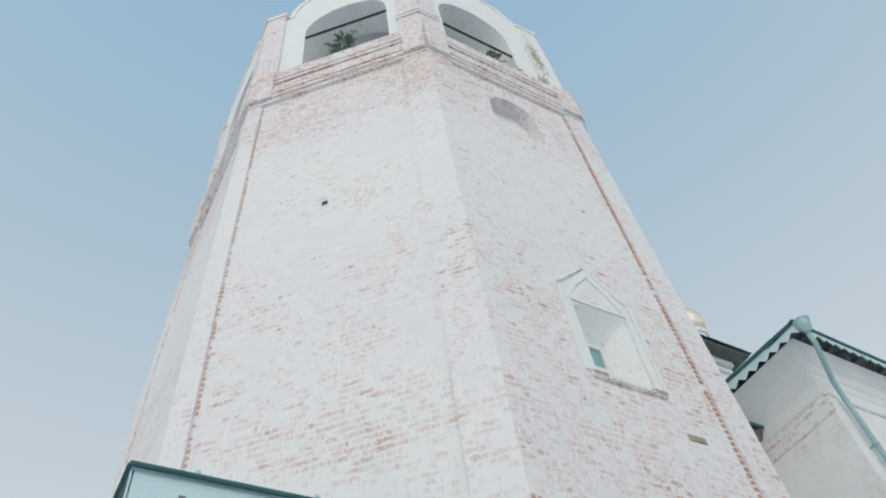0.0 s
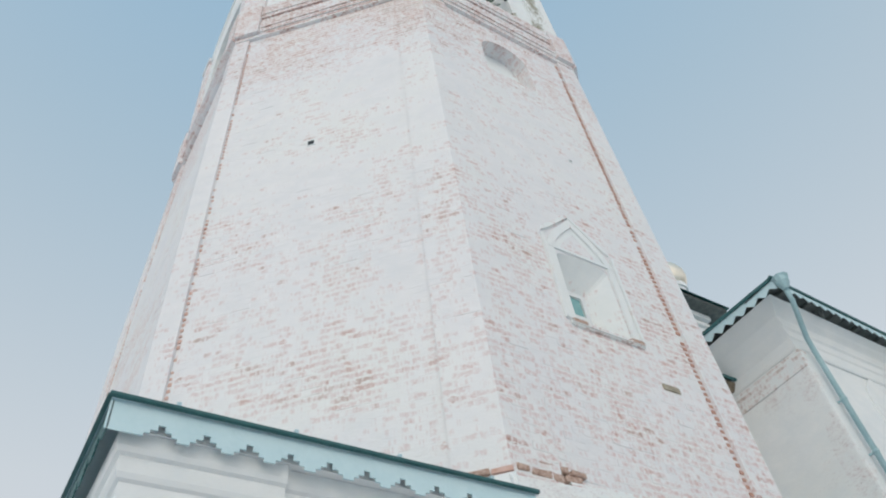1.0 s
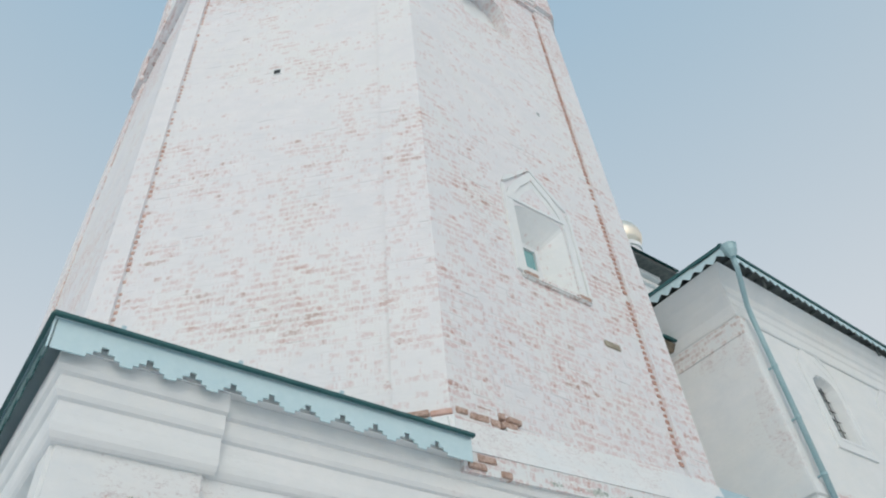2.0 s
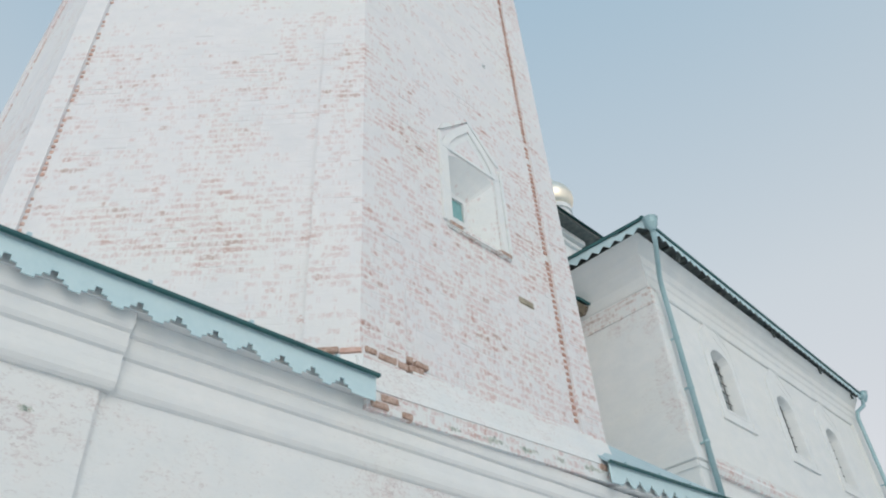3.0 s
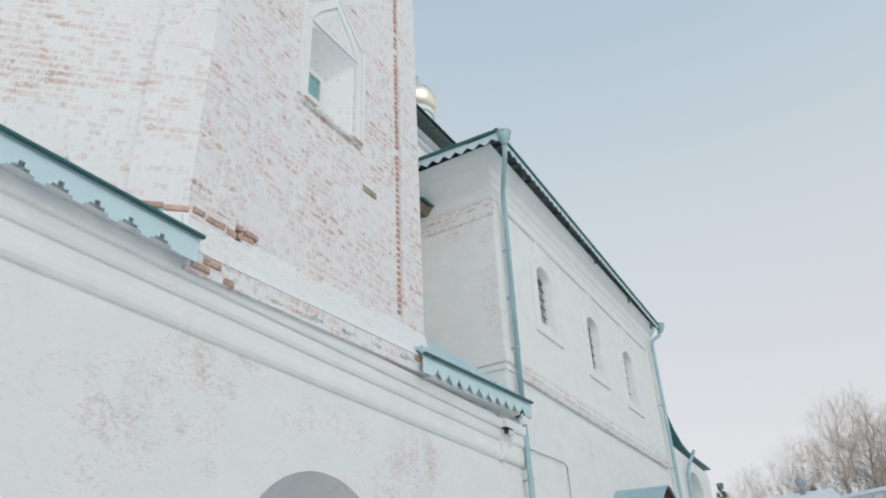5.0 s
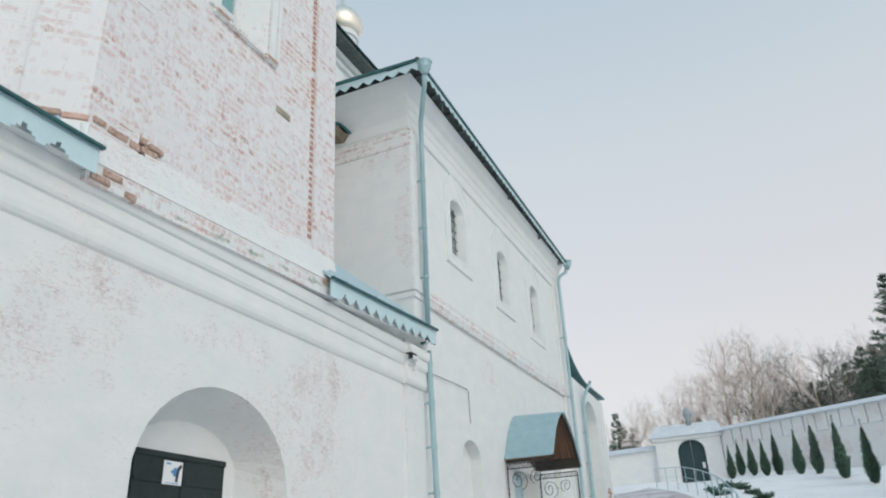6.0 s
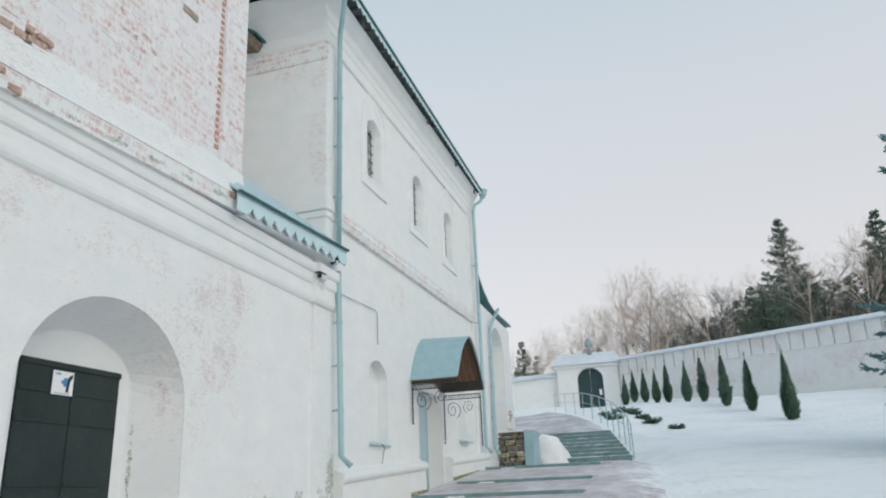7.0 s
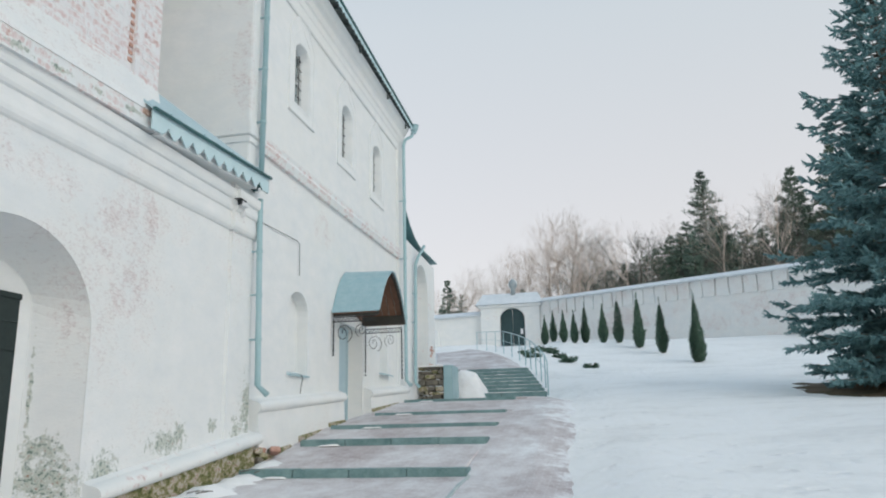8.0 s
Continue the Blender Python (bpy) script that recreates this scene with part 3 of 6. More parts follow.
def build_base():
    hole = arch(DOORWAY["u0"], DOORWAY["u1"], DOORWAY["v0"], DOORWAY["spring"], DOORWAY["rise"], 18)
    part("base_front_wall", slab(rect(BASE_Y0, BASE_Y1, -0.4, 4.9), [hole], 0.45, FRONT), WASH_LOW, tower)
    side = facing(0, BASE_Y0, 1, 0)
    part("base_side_wall", slab(rect(-9.1, -0.56, -0.6, 4.9), [], 0.6, side), WASH_LOW, tower)
    part("base_back_wall", boxes((-9.1, -8.5, BASE_Y0 + 0.6, BASE_Y1, -0.4, 4.9)), WASH_LOW, tower)
    part("base_end_wall", boxes((-8.5, -0.56, BASE_Y1 - 0.4, BASE_Y1, -0.4, 4.9)), WASH_LOW, tower)
    part("base_deck", boxes((-8.5, -0.56, BASE_Y0 + 0.6, BASE_Y1 - 0.4, 4.6, 4.88)), WASH, tower)
    # corner strips on the front
    for a, b in ((BASE_Y0 - 0.08, -8.55), (-0.55, BASE_Y1 + 0.05)):
        part("corner_pier", boxes((-0.3, 0.04, a, b, 0.1, 4.9), bevel=0.025), WASH_LOW, tower)
    # mouldings under the ledge, breaking forward over the corner strips
    def profile(o):
        return [(-0.2, 4.13), (0.006 + o, 4.13), (0.026 + o, 4.145), (0.046 + o, 4.18), (0.052 + o, 4.23), (0.044 + o, 4.30), (0.040 + o, 4.39), (0.064 + o, 4.405), (0.080 + o, 4.44), (0.080 + o, 4.53), (0.074 + o, 4.55), (0.104 + o, 4.565), (0.118 + o, 4.60), (0.12 + o, 4.70), (-0.2, 4.70)]
    for a, b, o in ((-8.5, -0.6, 0.0), (-0.6, BASE_Y1 + 0.05, 0.06)):
        part("moulding", run(profile(o), a, b, FRONT), WASH_MOULD, tower)
    # at the street corner the mouldings mitre and return along the side
    bm, turn = bmesh.new(), profile(0.06)
    ends = [[bm.verts.new(q) for q in row] for row in ([(-9.0, BASE_Y0 - 0.022 - w, v) for w, v in turn], [(w, BASE_Y0 - 0.022 - w, v) for w, v in turn], [(w, -8.5, v) for w, v in turn])]
    for ra, rb in zip(ends, ends[1:]):
        for i in range(len(turn)):
            j = (i + 1) % len(turn)
            bm.faces.new((ra[i], ra[j], rb[j], rb[i]))
    bm.faces.new(ends[0])
    bm.faces.new(ends[2])
    bmesh.ops.recalc_face_normals(bm, faces=bm.faces)
    part("moulding", bm, WASH_MOULD, tower)
    # the old brick fascia and the sloping ledge below the octagon
    part("fascia_course", sloped_run([(-0.2, 0.0), (0.165, 0.0), (0.175, 0.19), (-0.2, 0.19)], -6.40, -2.60, 4.60, 4.745), WASH_FASCIA, tower, "worn brick course, lichen-stained")
    part("ledge", sloped_run([(-0.2, 0.0), (0.185, 0.0), (0.15, 0.09), (0.10, 0.28), (0.085, 0.36), (-0.2, 0.38)], -6.45, -2.55, 4.785, 4.94), WASH_LEDGE, tower)


def build_ledge_bricks():
    """Bare bricks where the wash is gone: along the ledge, on the fascia and round the octagon's corner."""
    rnd = random.Random(9)
    # the ledge returns on the next face, under thin bare bricks
    f7 = oct_face(7)
    part("ledge_return", run([(-0.2, 4.80), (0.15, 4.82), (0.12, 4.99), (0.09, 5.17), (-0.2, 5.19)], HALF - 1.05, HALF + 0.06, f7), WASH_PATCHY, tower)
    for k in range(5):
        u = HALF - 1.0 + k * 0.21
        part("brick", boxes((u, u + 0.2, 5.19, 5.245, -0.1, 0.10 + rnd.uniform(-0.015, 0.02)), bevel=0.006, m=f7), ORANGE if k % 2 else FADED, tower)
    def lay(y, l, z, h, x, mat):
        bm = boxes((0.0, x, y, y + l, z, z + h), bevel=0.007)
        for v in bm.verts:
            v.co += Vector((noise.noise(v.co * 23), noise.noise(v.co * 19 + Vector((3, 0, 0))), noise.noise(v.co * 21 + Vector((0, 5, 0))))) * 0.014
        part("brick", bm, mat, tower)
    y = -6.34
    part("ledge_cap", sloped_run([(-0.1, 0.0), (0.078, 0.0), (0.07, 0.06), (-0.1, 0.065)], -5.75, -2.6, 5.17, 5.285), WASH_WORN, tower, "worn brick edge above the ledge")
    for l, h in ((0.16, 0.07), (0.25, 0.08), (0.14, 0.07), (0.21, 0.07)):
        lay(y, l - 0.02, 5.22 + rnd.uniform(-0.02, 0.015), h, 0.066 + rnd.uniform(0, 0.012), ORANGE if y < -5.7 else FADED)
        if y > -6.3 and y < -5.7:
            lay(y + 0.1, l - 0.04, 5.305 + rnd.uniform(-0.005, 0.01), 0.065, 0.066, ORANGE)
        y += l
    for y, z, l in ((-6.36, 4.63, 0.2), (-5.99, 4.62, 0.13), (-6.24, 4.715, 0.2), (-2.78, 4.80, 0.11), (-2.95, 4.86, 0.13)):
        lay(y, l, z, 0.065, 0.184 + rnd.uniform(0, 0.008), ORANGE if y < -5.8 or y > -3 else FADED)


build_base()
build_ledge_bricks()


def build_holes():
    """Small putlog holes and a weathered slot in the shaft."""
    f7 = oct_face(7)
    for m, u, v, w, h in ((f7, -0.24, 11.40, 0.12, 0.13), (oct_face(0), 0.60, 11.6, 0.07, 0.07)):
        bm = slab(rect(u, u + w, v, v + h), [rect(u + 0.012, u + w - 0.012, v + 0.012, v + h - 0.012)], 0.05, m @ Matrix.Translation((0, 0, -0.035)))
        part("hole_rim", tapered(bm), WASH_PATCHY, tower)
        # the wall is not cut: a black plate stands for the shade inside
        part("hole", tapered(slab(rect(u + 0.005, u + w - 0.005, v + 0.005, v + h - 0.005), [], 0.02, m @ Matrix.Translation((0, 0, -0.043)))), IRON, tower, "dark plate for the shade in a putlog hole")
    part("slot", tapered(boxes((0.66, 0.94, 6.9, 7.0, -0.1, -0.035), bevel=0.01, m=oct_face(0))), SLOT, tower, "weathered grey-brown slot stone")


build_holes()


def build_door():
    y0, y1, z0, z1, x = -4.86, -3.60, 0.55, 2.74, -0.55
    # the vault splays outward from the door to the wall face
    outer = arch(DOORWAY["u0"] + 0.003, DOORWAY["u1"] - 0.003, DOORWAY["v0"], DOORWAY["spring"], DOORWAY["rise"] - 0.003, 18)
    inner = arch(-4.96, -3.44, DOORWAY["v0"], 2.60, 0.47, 18)
    bm = bmesh.new()
    loops = []
    for k in range(7):
        f = k / 6
        loops.append([bm.verts.new((-0.012 - 0.548 * f, a[0] + (c[0] - a[0]) * f, a[1] + (c[1] - a[1]) * f)) for a, c in zip(outer[1:] + outer[:1], inner[1:] + inner[:1])])
    loops.append([bm.verts.new((-0.56, a[0], a[1])) for a in outer[1:] + outer[:1]])
    for ra, rb in zip(loops, loops[1:] + loops[:1]):
        for i in range(len(ra) - 1):
            bm.faces.new((ra[i], ra[i + 1], rb[i + 1], rb[i]))
    bmesh.ops.recalc_face_normals(bm, faces=bm.faces)
    part("vault", bm, WASH_LOW, tower, "splayed white vault of the entrance")
    part("door_reveal", slab(rect(-5.8, -2.9, 0.2, 3.6), [rect(y0, y1, z0, z1)], 0.12, facing(x - 0.012, 0, 0, 1)), WASH, tower)
    d = thing("iron_door", x, (y0 + y1) / 2, z0, "dark painted double iron door in the arched entrance", "door")
    mid = (y0 + y1) / 2
    for a, b in ((y0 + 0.01, mid - 0.004), (mid + 0.004, y1 - 0.01)):
        leaf = part("door_leaf", boxes((x - 0.06, x, a, b, z0, z1), bevel=0.006), DOOR, d)
        for z in (0.95, 1.65, 2.2, 2.47):
            part("door_strap", boxes((x + 0.001, x + 0.012, a + 0.015, b - 0.015, z - 0.02, z + 0.02), bevel=0.003), DOOR, leaf)
    part("door_lintel", boxes((x - 0.02, x + 0.015, y0, y1, z1 - 0.06, z1), bevel=0.008), DOOR, d)
    s = thing("notice_sign", x, -4.35, 2.5, "white paper notice with a blue mark on the iron door", "sign")
    part("sheet", boxes((x + 0.014, x + 0.018, -4.49, -4.24, 2.44, 2.66)), PAPER, s)
    part("mark", boxes((x + 0.019, x + 0.021, -4.36, -4.31, 2.52, 2.60), (x + 0.019, x + 0.021, -4.39, -4.345, 2.545, 2.575), bevel=0.002), BLUE, s, "blue printed mark")
    part("mark", slab([(-4.33, 2.47), (-4.30, 2.47), (-4.285, 2.575), (-4.255, 2.61), (-4.262, 2.64), (-4.30, 2.615), (-4.315, 2.58)], [], 0.002, facing(x + 0.024, 0, 0, 1)), IRON, s, "black printed mark")
    for a, b, za, zb in ((-4.46, -4.40, 2.625, 2.64), (-4.46, -4.27, 2.452, 2.458)):
        part("mark", boxes((x + 0.019, x + 0.0205, a, b, za, zb)), BLUE, s, "faint printed line")


build_door()


def stepped_board(length, first, period, height, notch):
    """A hanging board with stepped notches, the first one centred at u = first; v runs down from 0."""
    low = [(0.0, -height)]
    c = first
    while c + 0.37 * period < length:
        for s in (-1, 1):
            seq = [(0.36, 0.0), (0.36, 0.28), (0.23, 0.28), (0.23, 0.58), (0.08, 0.58), (0.08, 1.0)]
            low += [(c + s * a * period, -height + b * notch) for a, b in (seq if s < 0 else seq[::-1])]
        c += period
    return low + [(length, -height), (length, 0), (0, 0)]


def zigzag_board(length, period, height, notch):
    n = max(1, round(length / period))
    p = length / n
    low = []
    for k in range(n):
        low += [(k * p, -height), ((k + 0.5) * p, -height + notch)]
    return low + [(length, -height), (length, 0), (0, 0)]


def corner_roof(label, y_out, y_in, z, first, period, tilt=0.0):
    """A sheet metal roof over a corner of the base, with hanging boards along its two eaves."""
    sgn = 1 if y_out < y_in else -1
    x_out = 0.29
    reach = abs(y_in - y_out)
    rf = thing("corner_roof", 0.1, (y_out + y_in) / 2, z, label, "roof", "corner roofs of the tower base")
    bm = bmesh.new()
    x_back = x_out - reach - 0.35
    a = (x_out, y_in, z)
    b = (x_out, y_out, z)
    c = (x_back, y_out, z)
    d = (-2.72, CY - sgn * 4.58, z + 0.42)
    e = (-0.02, CY - sgn * 1.93, z + 0.42)
    f = (0.1, y_in, z + 0.16)
    top = [bm.verts.new(p) for p in (b, a, f, e, d, c)]
    low = [bm.verts.new((p[0], p[1], p[2] - 0.035)) for p in (b, a, f, e, d, c)]
    bm.faces.new(top)
    bm.faces.new(low[::-1])
    for i in range(6):
        j = (i + 1) % 6
        bm.faces.new((top[j], top[i], low[i], low[j]))
    bmesh.ops.recalc_face_normals(bm, faces=bm.faces)
    part("roof_sheet", bm, TEAL, rf)
    # dark drip edges
    lo, hi = min(y_out, y_in), max(y_out, y_in)
    part("drip_edge", boxes((x_out - 0.02, x_out + 0.03, lo - 0.02, hi + 0.02, z - 0.026, z + 0.006), bevel=0.005), TEAL_DARK, rf, "dark green drip edge")
    part("drip_edge", boxes((x_back, x_out, y_out - 0.03, y_out + 0.02, z - 0.026, z + 0.006), bevel=0.005), TEAL_DARK, rf, "dark green drip edge")
    m = facing(x_out - 0.02, lo, 0, 1) @ Matrix.Translation((0, z - 0.02, 0))
    part("hanging_board", slab(stepped_board(hi - lo, first - lo, period, 0.225, 0.10), [], 0.012, m), BOARD, rf, "pale blue board with stepped notches")
    # the side board is coloured dark for its shaded face
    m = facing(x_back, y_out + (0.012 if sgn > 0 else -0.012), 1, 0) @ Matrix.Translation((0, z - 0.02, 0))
    part("hanging_board", slab(stepped_board(x_out - x_back - 0.02, 0.2, 0.296, 0.225, 0.10), [], 0.012, m), TEAL_DARK, rf, "side board with stepped notches, its shade put into dark green")
    for k in range(4):
        y = lo + (hi - lo) * (k + 0.5) / 4
        part("seam", boxes((x_out - 0.5, x_out - 0.01, y - 0.015, y + 0.015, z + 0.01, z + 0.06)), TEAL, rf)
    part("frieze", boxes((-0.01, 0.20, lo + 0.25, hi - (0.25 if sgn < 0 else 0.02), 4.702, z - 0.03)), WASH, rf, "white frieze below the eaves")
    for o in rf.children:
        for v in o.data.vertices:
            v.co.z += tilt * (v.co.y - y_in)
    return rf


corner_roof("pale blue sheet metal roof on the street corner of the tower base", -9.76, -6.38, 4.875, -9.413, 0.296)
corner_roof("pale blue sheet metal roof beside the church wall", 0.08, -2.9, 4.935, -2.576, 0.262, 0.05)


def build_tower_window():
    w = thing("tower_window", -0.4, (WIN["u0"] + WIN["u1"]) / 2 + CY, WIN["v0"], "deep tower window with a small frame and pointed white surround", "window")
    y0, y1 = WIN["u0"] + CY, WIN["u1"] + CY
    c = (y0 + y1) / 2
    part("jamb", boxes((-0.06, 0.016, y0 - 0.13, y0 - 0.01, 7.582, 8.915), (-0.06, 0.035, y0 - 0.19, y0 - 0.132, 7.582, 9.16), bevel=0.01), WASH_PATCHY, w)
    part("jamb", boxes((-0.06, 0.016, y1 + 0.01, y1 + 0.13, 7.582, 8.915), (-0.06, 0.035, y1 + 0.132, y1 + 0.19, 7.582, 9.16), bevel=0.01), WASH_PATCHY, w)
    # keel-shaped head: three bands, each set back behind the one outside it
    def keel(half, foot, top):
        return [(c + half * f, foot + (top - foot) * g) for f, g in ((-1, 0), (-0.86, 0.24), (-0.55, 0.56), (-0.22, 0.82), (0, 1), (0.22, 0.82), (0.55, 0.56), (0.86, 0.24), (1, 0))]
    for half, foot, top, cut_half, cut_foot, cut_top, out in ((0.57, 8.96, 9.74, 0.44, 8.97, 9.56, 0.012), (0.44, 8.94, 9.56, 0.32, 8.98, 9.41, -0.012), (0.33, 8.95, 9.42, 0.20, 8.99, 9.24, -0.03)):
        base = 8.92 + (0.57 - half) * 0.05
        outer = [(c - half, base)] + keel(half, foot, top) + [(c + half, base)]
        part("head_band", slab(outer[::-1], [keel(cut_half, cut_foot, cut_top)[::-1]], 0.05, facing(out, 0, 0, 1)), WASH_PATCHY, w)
    part("head_field", boxes((-0.09, -0.045, c - 0.4, c + 0.4, 8.95, 9.4)), WASH, w)
    part("hood", slab([(c - 0.60, 9.22), (c - 0.55, 9.34), (c, 9.84), (c, 9.77), (c - 0.5, 9.29)], [], 0.09, facing(0.02, 0, 0, 1)), WASH_WORN, w, "worn brick hood moulding")
    part("hood", slab([(c, 9.77), (c, 9.83), (c + 0.52, 9.36), (c + 0.6, 9.22), (c + 0.5, 9.27)], [], 0.07, facing(0.01, 0, 0, 1)), WASH_PATCHY, w, "limewashed hood moulding")
    part("sill", boxes((-0.3, 0.045, y0 - 0.12, y1 + 0.16, 7.49, 7.58), bevel=0.02), WASH_WORN, w)
    for a, l in ((y0 - 0.1, 0.22), (y1 - 0.06, 0.2)):
        part("brick", boxes((-0.1, 0.052, a, a + l, 7.515, 7.585), bevel=0.01), ORANGE, w)
    # the reveal splays inward to a small casement
    ya, yb, za, zb, xi = y0 + 0.03, y1 - 0.26, 7.64, 8.55, -0.34
    outer = arch(y0, y1, WIN["v0"], WIN["spring"], WIN["rise"], 8)
    inner = arch(ya, yb, za, zb - 0.04, 0.04, 8)
    bm = bmesh.new()
    ra = [bm.verts.new((-0.016, a, b)) for a, b in outer]
    rb = [bm.verts.new((xi, a, b)) for a, b in inner]
    for i in range(len(ra)):
        j = (i + 1) % len(ra)
        bm.faces.new((ra[i], ra[j], rb[j], rb[i]))
    bmesh.ops.recalc_face_normals(bm, faces=bm.faces)
    part("reveal_lining", bm, WASH_PATCHY, w, "white plastered splayed reveal")
    xa, xb = xi - 0.05, xi + 0.015
    m = (ya + yb) / 2
    fr = part("window_frame", boxes((xa, xb, ya - 0.02, ya + 0.06, za - 0.05, zb + 0.05), (xa, xb, yb - 0.06, yb + 0.02, za - 0.05, zb + 0.05), (xa, xb, ya + 0.06, yb - 0.06, za - 0.05, za + 0.06), (xa, xb, ya + 0.06, yb - 0.06, zb - 0.07, zb + 0.05), (xa, xb, ya + 0.06, yb - 0.06, 8.05, 8.13), (xa + 0.01, xb - 0.01, m - 0.02, m + 0.02, za + 0.06, zb - 0.07)), FRAME_M, w)
    for a, b in ((ya + 0.05, m - 0.015), (m + 0.015, yb - 0.05)):
        for p, q in ((za + 0.05, 8.06), (8.12, zb - 0.06)):
            part("pane", boxes((xa + 0.02, xa + 0.03, a, b, p, q)), GLASS_M, fr, "greenish window pane, paled for the sky it reflects")
    part("hook", boxes((-0.10, -0.05, y0 + 0.005, y0 + 0.045, 8.62, 8.70), bevel=0.008), IRON, w, "small dark iron hook")
    part("oculus_back", boxes((-0.42, -0.36, -5.15, -3.9, 13.7, 15.3)), WASH_PATCHY, tower)


build_tower_window()

# ---- church building ----
church = thing("church_building", 0, 4, 1.2, "long whitewashed two-storey church range with green sheet roof", "church")
B_Y0, B_Y1, B_TOP = -0.1, 8.75, 9.35
UPPER = [(1.60, 2.24, 7.03), (4.06, 4.68, 6.88), (6.25, 6.87, 6.79)]     # the two sides and the foot of each opening
NICHE = (1.58, 2.44)
CDOOR = (4.05, 5.5)


def build_church():
    holes = [arch(a, b, f, f + 1.02, 0.22, 10) for a, b, f in UPPER]
    holes.append(arch(NICHE[0], NICHE[1], 2.28, 3.3, 0.38, 12))
    holes.append(rect(CDOOR[0], CDOOR[1], 1.3, 3.42))
    holes.append(arch(6.78, 7.4, 2.6, 3.7, 0.25))
    part("front_wall", slab([(BASE_Y1 + 0.02, 0.4), (B_Y1, 1.2), (B_Y1, B_TOP), (B_Y0, B_TOP), (B_Y0, 4.92), (BASE_Y1 + 0.02, 4.92)], holes, 0.45, facing(-0.03, 0, 0, 1)), WASH_CHURCH, church)
    part("end_wall", slab(rect(-9, -0.48, 4.92, B_TOP), [], 0.5, facing(0, B_Y0 - 0.044, 1, 0)), WASH_CHURCH, church)
    part("far_end_wall", boxes((-9, -0.48, B_Y1 - 0.4, B_Y1, 1, B_TOP)), WASH, church)
    part("inner_backing", boxes((-0.62, -0.5, B_Y0 + 0.6, B_Y1 - 0.4, 0.4, B_TOP - 0.02)), WASH, church)
    # corner strip, belts and string course
    part("corner_strip", boxes((-0.62, 0.03, B_Y0 - 0.05, 0.34, 4.95, 8.80), bevel=0.015), WASH_CHURCH, church)
    part("corner_strip", boxes((-0.3, 0.03, 8.3, B_Y1 + 0.03, 1.2, 8.79), bevel=0.015), WASH, church)
    part("string_course", run([(-0.1, 5.62), (0.03, 5.62), (0.05, 5.68), (0.07, 5.74), (0.05, 5.80), (0.06, 5.88), (-0.1, 5.92)], 0.34, 8.3, FRONT), WASH_WORN, church, "string course with bare brick")
    part("corner_belt", boxes((-0.64, 0.07, B_Y0 - 0.09, 0.38, 5.72, 5.95), (-0.64, 0.05, B_Y0 - 0.07, 0.36, 5.60, 5.72), bevel=0.015), WASH_PATCHY, church)
    # a low stepped cornice that turns the corner
    cove = [(0.0, 8.80), (0.02, 8.83), (0.025, 9.00), (0.045, 9.03), (0.05, 9.16), (0.085, 9.20), (0.10, 9.34), (0.18, 9.42), (0.30, 9.56), (-0.3, 9.60), (-0.3, 8.80)]
    side_out = (0.0, 0.012, 0.05, 0.065, 0.13, 0.15, 0.24, 0.32, 0.46, -0.3, -0.3)
    bm = bmesh.new()
    ends = [[bm.verts.new(q) for q in row] for row in ([(-9, B_Y0 - 0.05 - o, v) for (w, v), o in zip(cove, side_out)], [(w, B_Y0 - 0.05 - o, v) for (w, v), o in zip(cove, side_out)], [(w * 0.75, B_Y1 + 0.04, v - 0.19) for w, v in cove])]
    for ra, rb in zip(ends, ends[1:]):
        for i in range(len(cove)):
            bm.faces.new((ra[i], ra[(i + 1) % len(cove)], rb[(i + 1) % len(cove)], rb[i]))
    bm.faces.new(ends[2])
    bmesh.ops.recalc_face_normals(bm, faces=bm.faces)
    part("eaves_moulding", bm, WASH_CHURCH, church)
    part("side_frieze", boxes((-9, 0.036, B_Y0 - 0.062, B_Y0 + 0.14, 8.44, 8.78), bevel=0.01), WASH_FRIEZE, church, "frieze with bare brick")
    jut = facing(0, B_Y0 - 0.40, 1, 0)
    beam = part("bracket_beam", slab([(-1.62, 8.90), (-1.30, 8.86), (-1.20, 8.97), (-1.25, 9.04), (-1.62, 9.24)], [], 0.42, jut), BEAM, church, "weathered wooden beam end")
    part("beam_flashing", slab([(-1.62, 9.245), (-1.25, 9.045), (-1.15, 8.98), (-1.13, 9.02), (-1.24, 9.10), (-1.62, 9.30)], [], 0.45, jut @ Matrix.Translation((0, 0, 0.02))), TEAL_DARK, beam, "dark green sheet over the beam")


build_church()


